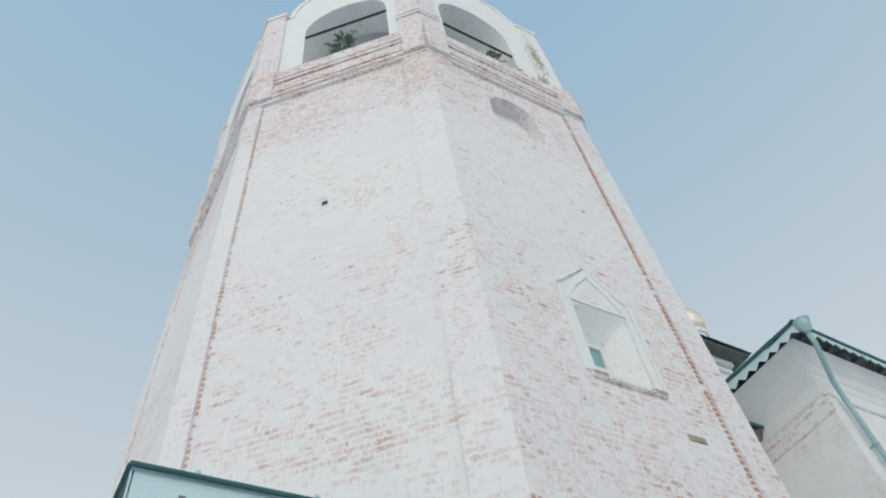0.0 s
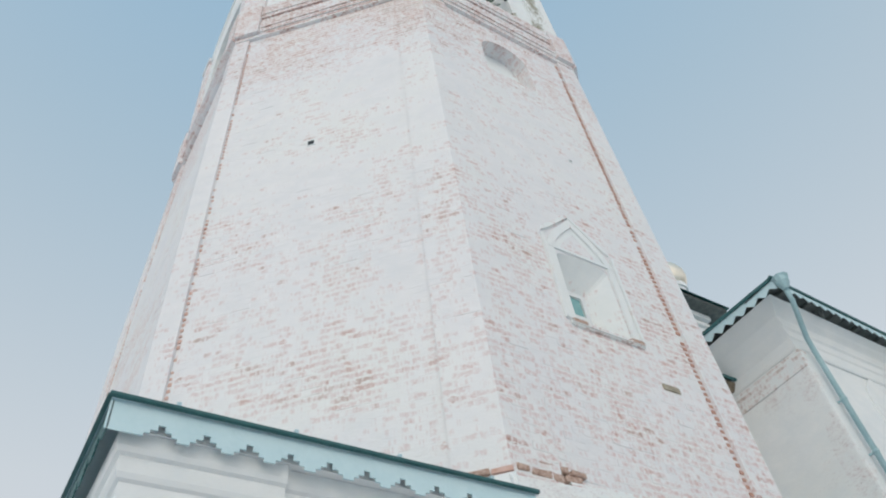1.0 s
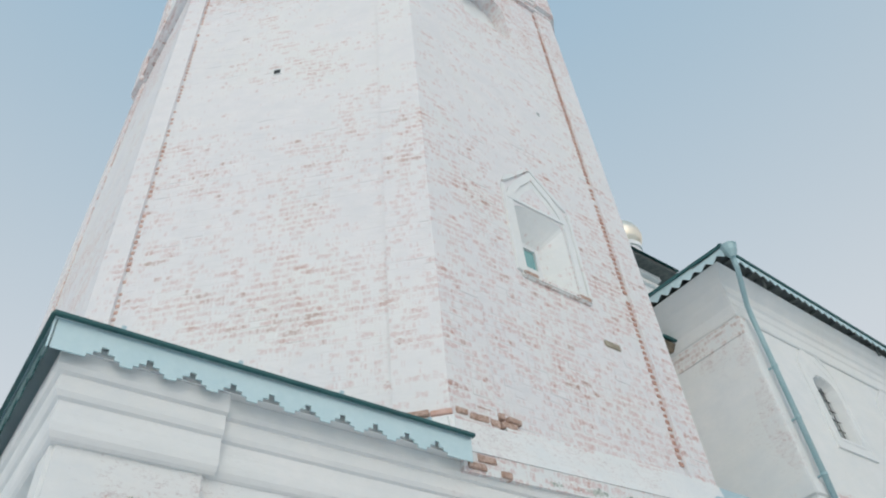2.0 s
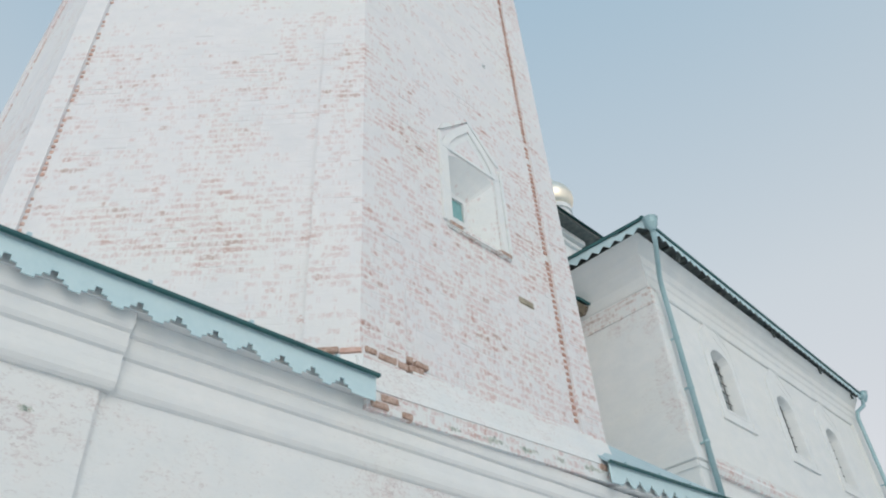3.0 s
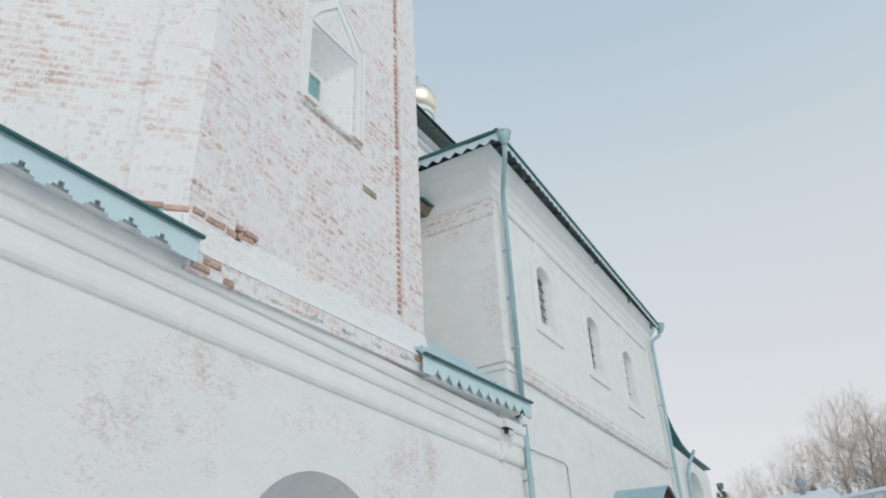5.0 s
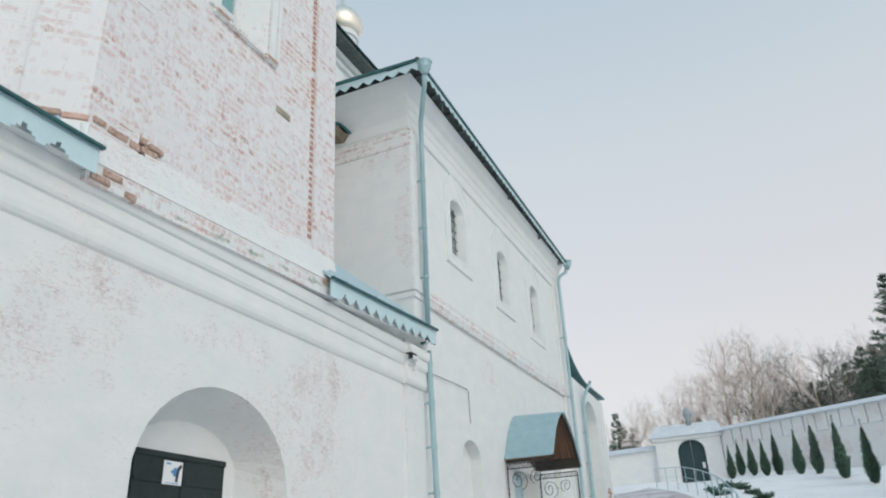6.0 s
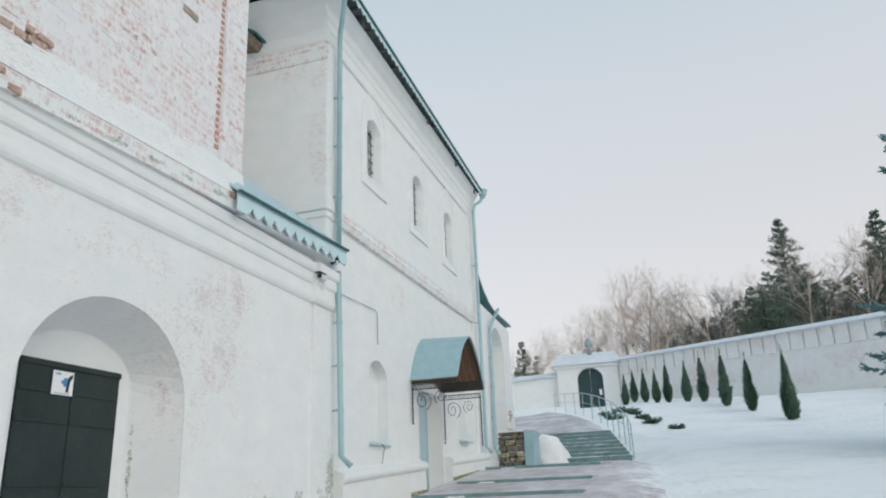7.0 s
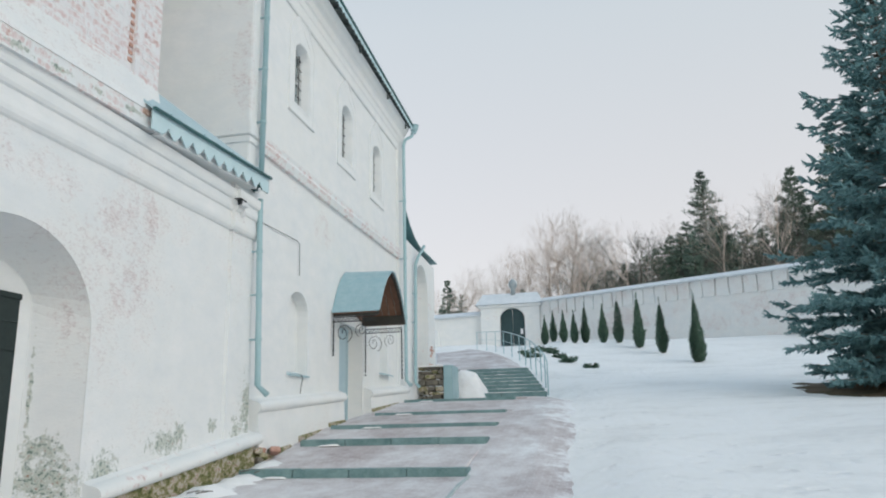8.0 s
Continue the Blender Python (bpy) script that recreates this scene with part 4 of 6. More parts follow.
def upper_window(y0, y1, f):
    w = thing("church_window", -0.1, (y0 + y1) / 2, f, "narrow arched window with an iron grille and raised white surround", "window", "upper windows of the church")
    c = (y0 + y1) / 2
    def keel(half, foot, top):
        return [(c + half * q, foot + (top - foot) * g) for q, g in ((1, 0), (0.9, 0.2), (0.6, 0.45), (0.25, 0.72), (0, 1), (-0.25, 0.72), (-0.6, 0.45), (-0.9, 0.2), (-1, 0))]
    # a flat field round the opening and two thin ribs, rising to a keel point
    part("surround", slab([(y0 - 0.24, f - 0.17), (y1 + 0.24, f - 0.17)] + keel(0.56, f + 1.36, f + 1.98), [arch(y0 - 0.02, y1 + 0.02, f - 0.03, f + 1.02, 0.24, 10)], 0.03, facing(-0.012, 0, 0, 1)), WASH, w)
    part("surround_rib", slab([(y0 - 0.26, f - 0.19), (y1 + 0.26, f - 0.19)] + keel(0.58, f + 1.36, f + 2.02), [[(y0 - 0.19, f - 0.15), (y1 + 0.19, f - 0.15)] + keel(0.50, f + 1.34, f + 1.92)], 0.03, facing(-0.002, 0, 0, 1)), WASH, w)
    part("surround_rib", slab([(y0 - 0.10, f - 0.05), (y1 + 0.10, f - 0.05)] + keel(0.42, f + 1.26, f + 1.66), [[(y0 - 0.05, f), (y1 + 0.05, f)] + keel(0.37, f + 1.25, f + 1.57)], 0.03, facing(-0.005, 0, 0, 1)), WASH, w)
    part("sill", boxes((-0.1, 0.006, y0 - 0.27, y1 + 0.27, f - 0.225, f - 0.192), bevel=0.004), WASH_PATCHY, w)
    # the reveal splays outward
    bm = bmesh.new()
    outer, inner = arch(y0 + 0.002, y1 - 0.002, f + 0.002, f + 1.02, 0.218, 10), arch(y0 + 0.05, y1 - 0.05, f + 0.03, f + 1.0, 0.19, 10)
    loops = [[bm.verts.new((x, *q)) for q in edge] for x, edge in ((-0.034, outer), (-0.158, inner), (-0.21, inner), (-0.21, outer))]
    for ra, rb in zip(loops, loops[1:] + loops[:1]):
        for i in range(len(ra)):
            j = (i + 1) % len(ra)
            bm.faces.new((ra[i], ra[j], rb[j], rb[i]))
    bmesh.ops.recalc_face_normals(bm, faces=bm.faces)
    part("reveal", bm, WASH, w)
    xa, xb = -0.235, -0.215
    fr = part("window_frame", boxes((xa, xb, y0, y0 + 0.05, f, f + 1.15), (xa, xb, y1 - 0.05, y1, f, f + 1.15), (xa, xb, y0 + 0.05, y1 - 0.05, f, f + 0.05), (xa, xb, c - 0.02, c + 0.02, f + 0.05, f + 1.2), (xa, xb, y0 + 0.05, y1 - 0.05, f + 0.62, f + 0.66)), FRAME_M, w)
    part("pane", boxes((-0.26, -0.24, y0 - 0.03, y1 + 0.03, f - 0.03, f + 1.27)), PANE, fr, "grey window pane, sky reflection put into its colour")
    bm = bmesh.new()
    for k in range(1, 4):
        y = y0 + (y1 - y0) * k / 4
        tube(bm, [(-0.162, y, f - 0.02), (-0.162, y, f + 1.22)], 0.008, 6)
    for k in range(6):
        z = f + 0.12 + k * 0.19
        tube(bm, [(-0.162, y0 - 0.02, z), (-0.162, y1 + 0.02, z)], 0.008, 6)
    part("grille", bm, IRON, w, "black iron grille")


for a, b, f in UPPER:
    upper_window(a, b, f)


def build_roof():
    # the eaves edge: (x, y, z) at the tower end and at the far end, a little out of square with the wall
    near, far = Vector((0.50, -0.72, 9.66)), Vector((0.31, 8.90, 9.46))
    along = far - near
    length = along.length
    run_dir = along.normalized()
    out = Vector((0, 0, 1)).cross(run_dir) * -1
    m = Matrix((run_dir, Vector((0, 0, 1)), out)).transposed().to_4x4()
    m.translation = near
    bm = bmesh.new()
    ridge = [Vector((-4.6, near.y, 9.86)), Vector((-4.6, far.y, 9.86))]
    back = [Vector((-9.8, near.y, 9.6)), Vector((-9.8, far.y, 9.6))]
    top = [[bm.verts.new(p + Vector((0, 0, d))) for p in (near, ridge[0], back[0], back[1], ridge[1], far)] for d in (0.03, 0.0)]
    for a, b, c, d in ((0, 1, 4, 5), (1, 2, 3, 4)):
        bm.faces.new([top[0][i] for i in (a, b, c, d)])
        bm.faces.new([top[1][i] for i in (d, c, b, a)])
    for i in range(6):
        j = (i + 1) % 6
        bm.faces.new((top[0][i], top[0][j], top[1][j], top[1][i]))
    bmesh.ops.recalc_face_normals(bm, faces=bm.faces)
    r = part("roof", bm, TEAL, church)
    part("eaves_edge", boxes((-0.06, length + 0.02, -0.012, 0.045, -0.015, 0.03), bevel=0.006, m=m), TEAL_DARK, r, "dark green eaves edge")
    part("eaves_board", slab(zigzag_board(length, 0.21, 0.13, 0.085), [], 0.015, m @ Matrix.Translation((0, -0.012, 0.0))), BOARD, r, "zigzag eaves board")
    # dark boards under the eaves on short rafters
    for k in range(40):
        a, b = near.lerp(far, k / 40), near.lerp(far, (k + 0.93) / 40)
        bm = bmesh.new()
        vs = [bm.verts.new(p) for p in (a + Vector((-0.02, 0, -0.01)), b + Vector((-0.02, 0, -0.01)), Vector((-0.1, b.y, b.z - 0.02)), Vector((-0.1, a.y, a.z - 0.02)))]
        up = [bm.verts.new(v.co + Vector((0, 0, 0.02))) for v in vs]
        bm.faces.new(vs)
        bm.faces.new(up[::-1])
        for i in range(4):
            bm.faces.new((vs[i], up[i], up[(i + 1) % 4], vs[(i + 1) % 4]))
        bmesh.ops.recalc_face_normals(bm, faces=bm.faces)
        part("soffit_board", bm, SOFFIT, r, "dark soffit board" if k == 0 else "")
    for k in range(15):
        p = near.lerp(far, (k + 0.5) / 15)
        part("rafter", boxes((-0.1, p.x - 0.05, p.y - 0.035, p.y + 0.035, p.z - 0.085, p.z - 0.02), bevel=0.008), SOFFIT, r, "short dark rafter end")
    for f in (0.13, 0.52, 0.76, 0.95):
        p = near.lerp(far, f)
        part("gutter_hook", boxes((p.x - 0.12, p.x - 0.08, p.y - 0.03, p.y + 0.03, p.z - 0.22, p.z - 0.03), bevel=0.008), SOFFIT, r, "dark hook under the eaves")
    # the verge over the end wall
    rise = 0.2 / 5.1
    verge = facing(0, near.y, 1, 0)
    part("verge_edge", slab([(-4.6, near.z + 0.185), (near.x + 0.04, near.z - 0.012), (near.x + 0.04, near.z + 0.045), (-4.6, near.z + 0.245)], [], 0.05, verge @ Matrix.Translation((0, 0, 0.03))), TEAL_DARK, r, "dark green verge edge")
    board = [(near.x - u, v + near.z - 0.012 + u * rise) for u, v in zigzag_board(4.6, 0.24, 0.19, 0.10)]
    part("verge_board", slab(board[::-1], [], 0.015, verge), BOARD, r, "zigzag verge board")
    part("verge_soffit", slab([(-4.6, near.z + 0.17), (near.x - 0.05, near.z - 0.03), (near.x - 0.05, near.z), (-4.6, near.z + 0.2)], [], 0.62, verge @ Matrix.Translation((0, 0, -0.03))), SOFFIT, r, "dark soffit boards")


build_roof()


def downpipe(x, y, points, funnel, label):
    d = thing("downpipe", x, y, points[-1][2], label, "downpipe", "downpipes of the church")
    bm = bmesh.new()
    tube(bm, points, 0.044, 10)
    pipe = part("pipe", bm, PIPE, d, smooth=True)
    if funnel:
        fx, fy, fz = funnel
        bm = bmesh.new()
        tube(bm, [(fx, fy, fz - 0.14), (fx, fy, fz - 0.02), (fx, fy, fz + 0.06), (fx, fy, fz + 0.1)], [0.045, 0.11, 0.12, 0.14], 10)
        part("funnel", bm, PIPE, pipe, "zinc rainwater funnel")
    a, b = Vector(points[-3]), Vector(points[-2])
    if len(points) == 5:
        a, b = Vector(points[-2]), Vector(points[-1])
    for k in range(1, 4):
        bm = bmesh.new()
        p = a.lerp(b, k / 4)
        tube(bm, [p + Vector((0, 0, -0.02)), p + Vector((0, 0, 0.02))], 0.053, 10)
        box(bm, p.x - 0.2, p.x - 0.04, p.y - 0.012, p.y + 0.012, p.z - 0.012, p.z + 0.012)
        part("bracket", bm, PIPE, pipe)


downpipe(0.14, 0.1, [(0.58, -0.64, 9.42), (0.55, -0.58, 9.22), (0.20, -0.04, 8.92), (0.14, 0.08, 8.70), (0.13, 0.1, 5.12)], (0.60, -0.66, 9.53), "pale blue zinc downpipe from the church roof to the tower base")
downpipe(0.17, 0.1, [(0.15, 0.06, 4.75), (0.15, 0.06, 4.6), (0.18, 0.12, 2.0), (0.3, 0.2, 1.86)], None, "pale blue zinc downpipe down the tower base")
downpipe(0.16, 8.4, [(0.30, 8.86, 9.30), (0.29, 8.8, 9.16), (0.19, 8.45, 8.93), (0.16, 8.4, 8.75), (0.17, 8.4, 2.5), (0.3, 8.4, 2.35)], (0.33, 8.92, 9.42), "pale blue zinc downpipe at the far corner of the church")


# ---- details on the church front ----
def build_niche():
    n = thing("niche_window", -0.1, 1.9, 2.28, "arched blind window niche with a metal sill", "window")
    a, b = NICHE
    part("niche_back", slab(arch(a - 0.03, b + 0.03, 2.2, 3.3, 0.41, 12), [], 0.06, facing(-0.24, 0, 0, 1)), WASH, n)
    part("sill", run([(-0.2, 2.285), (0.02, 2.23), (0.03, 2.26), (-0.2, 2.325)], a + 0.006, b - 0.006, FRONT), TEAL, n, "pale blue metal sill")
    w = thing("side_window", -0.1, 7.1, 2.6, "small arched window niche beside the entrance", "window")
    part("niche_back", boxes((-0.28, -0.22, 6.7, 7.5, 2.5, 4.05)), WASH, w)
    part("sill", run([(-0.2, 2.6), (0.1, 2.53), (0.11, 2.56), (-0.2, 2.64)], 6.72, 7.46, FRONT), TEAL, w, "pale blue metal sill")


build_niche()


ROLL = [(-0.1, 0.0), (0.07, 0.0)] + [(0.08 + 0.145 * math.sin(a * math.pi / 10), 0.115 - 0.115 * math.cos(a * math.pi / 10)) for a in range(1, 10)] + [(0.06, 0.235), (0.01, 0.27), (-0.1, 0.27)]


def build_plinths():
    part("plinth_roll", sloped_run([(w, v * 0.82) for w, v in ROLL], -3.2, BASE_Y1 + 0.16, 0.71, 1.165), WASH_PATCHY, tower, "rounded white plinth moulding", smooth=False)
    part("plinth_roll", sloped_run(ROLL, BASE_Y0, -5.45, 0.2, 0.62), WASH_PATCHY, tower, "rounded white plinth moulding")
    part("plinth_foot", sloped_run([(-0.1, -0.5), (0.13, -0.5), (0.12, 0.01), (-0.1, 0.01)], -3.2, BASE_Y1 + 0.1, 0.71, 1.165), FOOT, tower, "mossy worn stone footing")
    for a, b, za, zb in ((0.30, CDOOR[0] - 0.12, 1.60, 1.86), (CDOOR[1] + 0.1, B_Y1, 1.98, 2.18)):
        part("plinth", sloped_run([(-0.1, -0.85), (0.15, -0.85), (0.14, -0.3), (0.12, 0.03), (-0.1, 0.03)], a, b, za, zb), WASH_CHURCH, church)
        part("plinth_roll", sloped_run([(w * 0.8, v * 0.8) for w, v in ROLL], a - 0.03, b + 0.03, za, zb), WASH_CHURCH, church, "rounded white plinth moulding")


build_plinths()


def build_plinth_grime():
    """A thin line of soil and moss where the treads meet the church plinth."""
    for ya, yb, za, zb in ((0.35, 1.38, 0.98, 1.10), (1.72, 2.73, 1.215, 1.31), (3.07, 3.9, 1.42, 1.47), (5.62, 7.72, 1.70, 1.88)):
        part("plinth_foot", sloped_run([(0.08, -0.08), (0.185, -0.08), (0.175, 0.03), (0.15, 0.055), (0.08, 0.06)], ya, yb, za, zb), FOOT, church, "dark crumbling footing")


build_plinth_grime()


def build_plinth_rubble():
    """Broken bricks where the two plinths meet."""
    rnd = random.Random(23)
    for k in range(9):
        y, x = 0.24 + rnd.uniform(0, 0.42), 0.10 + rnd.uniform(0, 0.14)
        z = path_z(y) + 0.02 + rnd.uniform(0, 0.22) * (1 - (y - 0.24) / 0.6)
        bm = boxes((-0.07, 0.07, -0.09, 0.09, -0.04, 0.04), bevel=0.012)
        for v in bm.verts:
            v.co += noise.noise_vector(v.co * 14 + Vector((k, 0, 0))) * 0.018
        bmesh.ops.transform(bm, matrix=pose(x, y, z, rnd.uniform(-25, 25), rnd.uniform(-25, 25), rnd.uniform(0, 90)), verts=bm.verts)
        part("brick", bm, (TOOTH, RUBBLE, FOOT)[k % 3], tower)


build_plinth_rubble()


def build_entrance():
    y0, y1 = CDOOR
    part("entrance_back", boxes((-0.5, -0.4, y0 - 0.1, y1 + 0.1, 1.2, 3.6)), WASH, church)
    d = thing("entrance_door", -0.3, (y0 + y1) / 2, 1.6, "pale blue painted entrance door under the awning", "door")
    part("door_leaf", boxes((-0.30, -0.22, y0 + 0.05, y0 + 0.95, 1.62, 3.3), bevel=0.01), TEAL, d)
    part("door_frame", boxes((-0.39, -0.20, y0, y0 + 0.05, 1.5, 3.38), (-0.39, -0.20, y0 + 0.95, y0 + 1.02, 1.5, 3.38), (-0.39, -0.20, y0 + 0.06, y0 + 0.95, 3.3, 3.38), bevel=0.006), TEAL, d)
    # the awning: curved sheet roof on scrolled brackets, its ridge square to the wall
    a = thing("entrance_awning", 0.45, 4.7, 3.3, "faded teal sheet metal awning with a brown boarded gable", "awning")
    c, half, x1 = 4.57, 1.0, 0.90
    curve = [(-1.0, 3.555), (-0.9, 3.67), (-0.78, 3.86), (-0.62, 4.08), (-0.42, 4.28), (-0.2, 4.42), (-0.08, 4.475), (0, 4.49), (0.08, 4.475), (0.2, 4.42), (0.42, 4.28), (0.62, 4.08), (0.78, 3.86), (0.9, 3.67), (1.0, 3.555)]
    curve = [(c + half * s, z) for s, z in curve]
    bm = bmesh.new()
    n = len(curve)
    skew = lambda x, y: y - 0.16 * (1 - x / x1) * max(0.0, 1 - abs(y - c) / half)
    up = [[bm.verts.new((x, skew(x, y), z)) for y, z in curve] for x in (-0.02, x1 + 0.04)]
    dn = [[bm.verts.new((x, skew(x, y), z - 0.025)) for y, z in curve] for x in (-0.02, x1 + 0.04)]
    for i in range(n - 1):
        bm.faces.new((up[0][i], up[0][i + 1], up[1][i + 1], up[1][i]))
        bm.faces.new((dn[0][i], dn[1][i], dn[1][i + 1], dn[0][i + 1]))
        bm.faces.new((up[1][i], up[1][i + 1], dn[1][i + 1], dn[1][i]))
    bm.faces.new((up[0][0], up[1][0], dn[1][0], dn[0][0]))
    bm.faces.new((up[0][-1], dn[0][-1], dn[1][-1], up[1][-1]))
    bmesh.ops.recalc_face_normals(bm, faces=bm.faces)
    part("roof_sheet", bm, AWNING, a)
    # brown boards under both slopes, open gable
    lo = 3.5
    for k in range(6):
        xa, xb = 0.01 + k * 0.148, 0.01 + (k + 1) * 0.148 - 0.008
        for side in (curve[:8], curve[7:]):
            bm = bmesh.new()
            rows = [[bm.verts.new((x, skew(x, y), z - d)) for y, z in side] for x, d in ((xa, 0.03), (xb, 0.03), (xb, 0.05), (xa, 0.05))]
            for ra, rb in zip(rows, rows[1:] + rows[:1]):
                for i in range(len(side) - 1):
                    bm.faces.new((ra[i], ra[i + 1], rb[i + 1], rb[i]))
            bmesh.ops.recalc_face_normals(bm, faces=bm.faces)
            part("lining_board", bm, WOOD, a, "brown lining board")
    part("wall_panel", slab([(c - half * 0.55, 3.86), (c + half * 0.86, 3.56), (c + half * 0.62, 4.0), (c + half * 0.15, 4.36), (c - half * 0.3, 4.3), (c - half * 0.5, 4.1)], [], 0.02, facing(0.015, 0, 0, 1)), WOOD, a, "brown boarded panel against the wall")
    part("eaves_beam", boxes((0.0, x1 + 0.02, c + half - 0.19, c + half - 0.13, 3.50, 3.69), bevel=0.01), WOOD_DARK, a, "dark brown beam")
    part("eaves_beam", boxes((0.0, x1 + 0.02, c - half + 0.02, c - half + 0.07, 3.46, 3.54), bevel=0.008), WOOD_DARK, a, "dark brown beam")
    edge = [(c + half, 3.53), (c + half * 0.62, 4.05), (c + half * 0.2, 4.39), (c, 4.46), (c, 4.38), (c + half * 0.2, 4.31), (c + half * 0.62, 3.96), (c + half * 0.93, 3.5)]
    part("barge_board", slab(edge, [], 0.04, facing(x1 + 0.02, 0, 0, 1)), WOOD_DARK, a, "dark brown barge board")
    for y, posts in ((c - half + 0.02, ((0.02, 2.75),)), (c + half - 0.04, ((0.03, 2.5), (x1 - 0.06, 2.35)))):
        for px, foot in posts:
            post = bmesh.new()
            tube(post, [(px, y, lo - 0.08), (px, y, foot)], 0.012, 6)
            for k in range(int((lo - foot) / 0.09)):
                tube(post, [(px, y, lo - 0.12 - k * 0.09), (px, y, lo - 0.16 - k * 0.09)], 0.019, 6)
            part("post", post, IRON, a, "thin beaded iron rod")
        lat = bmesh.new()
        tube(lat, [(0.02, y, lo - 0.06), (x1 - 0.05, y, lo - 0.06)], 0.009, 5)
        tube(lat, [(0.02, y, lo - 0.15), (x1 - 0.05, y, lo - 0.15)], 0.009, 5)
        for k in range(11):
            x = 0.04 + k * 0.072
            tube(lat, [(x, y, lo - 0.15), (x + 0.036, y, lo - 0.06)], 0.006, 4)
            tube(lat, [(x + 0.072, y, lo - 0.15), (x + 0.036, y, lo - 0.06)], 0.006, 4)
        part("lattice", lat, IRON, a, "black iron lattice strip")
        for sx, cx, r in ((1, 0.22, 0.17), (-1, 0.58, 0.12)):
            sc = bmesh.new()
            pts = [(cx + sx * r * (1 - t * 0.06) * math.cos(t) * (1 - t / 14), y, lo - 0.20 - r + r * math.sin(t) * (1 - t / 14)) for t in np.linspace(-1.2, 9.5, 40)]
            tube(sc, pts, 0.0065, 5)
            part("scroll", sc, IRON, a, "black wrought iron scroll")


build_entrance()


def build_fittings():
    s = thing("security_camera", 0.2, -0.42, 4.45, "small white security camera under the base moulding", "camera")
    part("housing", boxes((0.14, 0.22, -0.62, -0.44, 4.46, 4.53), bevel=0.012), FRAME_M, s)
    part("hood", boxes((0.13, 0.23, -0.70, -0.50, 4.531, 4.545), bevel=0.005), IRON, s, "dark sun hood")
    part("lens", boxes((0.145, 0.215, -0.635, -0.621, 4.465, 4.525), bevel=0.006), IRON, s, "dark lens window")
    part("arm", boxes((0.08, 0.16, -0.44, -0.41, 4.34, 4.46), bevel=0.008), FRAME_M, s)
    c = thing("wall_cable", 0.0, 1.4, 4.4, "thin grey cable run along the church wall", "cable")
    bm = bmesh.new()
    tube(bm, [(0.0, 0.3, 4.5), (0.0, 1.1, 4.52), (0.0, 1.8, 4.54), (0.0, 1.93, 4.5), (0.0, 1.95, 3.95)], 0.006, 5)
    part("cable", bm, SOFFIT, c)


build_fittings()


def build_wire():
    w = thing("hanging_wire", 0.08, 1.95, 2.0, "short dark wire hanging below the niche sill", "wire")
    bm = bmesh.new()
    tube(bm, [(0.06, 1.95, 2.26), (0.10, 1.95, 2.2), (0.07, 1.955, 2.08), (0.06, 1.95, 1.95)], 0.006, 5)
    part("strand", bm, IRON, w)


build_wire()


# ---- porch beyond the church ----
def build_porch():
    p = thing("porch", 0.0, 10.6, 2.2, "white porch with a tall arched recess and green roof", "porch")
    part("front_wall", slab([(8.8, 1.5), (12.3, 1.8), (12.3, 6.15), (8.8, 6.3)], [arch(9.95, 11.4, 2.2, 5.2, 0.72, 14)], 0.35, facing(0.05, 0, 0, 1)), WASH_PATCHY, p)
    part("recess_back", boxes((-0.45, -0.32, 9.5, 11.9, 1.5, 6.1)), WASH, p)
    part("end_wall", boxes((-5, -0.3, 11.9, 12.3, 1.5, 6.1)), WASH, p)
    bm = bmesh.new()
    pts = [(8.78, 7.05), (9.25, 6.72), (9.8, 6.48), (10.4, 6.36), (12.55, 6.32)]
    rows = [[bm.verts.new((x, y, z + d)) for y, z in pts] for x, d in ((0.10, 0), (0.10, 0.035), (-5, 0.035), (-5, 0))]
    for a, b in zip(rows, rows[1:] + rows[:1]):
        for i in range(len(pts) - 1):
            bm.faces.new((a[i], a[i + 1], b[i + 1], b[i]))
    bm.faces.new([r[0] for r in rows])
    bm.faces.new([r[-1] for r in rows][::-1])
    bmesh.ops.recalc_face_normals(bm, faces=bm.faces)
    part("roof", bm, SWEPT, p, "green swept sheet roof")
    rnd = random.Random(3)
    for row in range(13):
        for col in range(3):
            y, z = 11.44 + col * 0.27 + (row % 2) * 0.12 + rnd.uniform(-0.01, 0.01), 2.55 + row * 0.088
            if y > 12.05 or rnd.random() < 0.2 + 0.04 * row:
                continue
            part("brick", boxes((0.03, 0.056 + rnd.uniform(0, 0.01), y, y + 0.24, z, z + 0.07), bevel=0.006), TOOTH if rnd.random() < 0.6 else FADED, p)


build_porch()
downpipe(0.2, 9.6, [(0.33, 9.9, 6.3), (0.3, 9.85, 6.2), (0.18, 9.7, 5.9), (0.14, 9.62, 5.7), (0.14, 9.45, 2.5), (0.26, 9.4, 2.36)], None, "pale blue zinc downpipe on the porch")


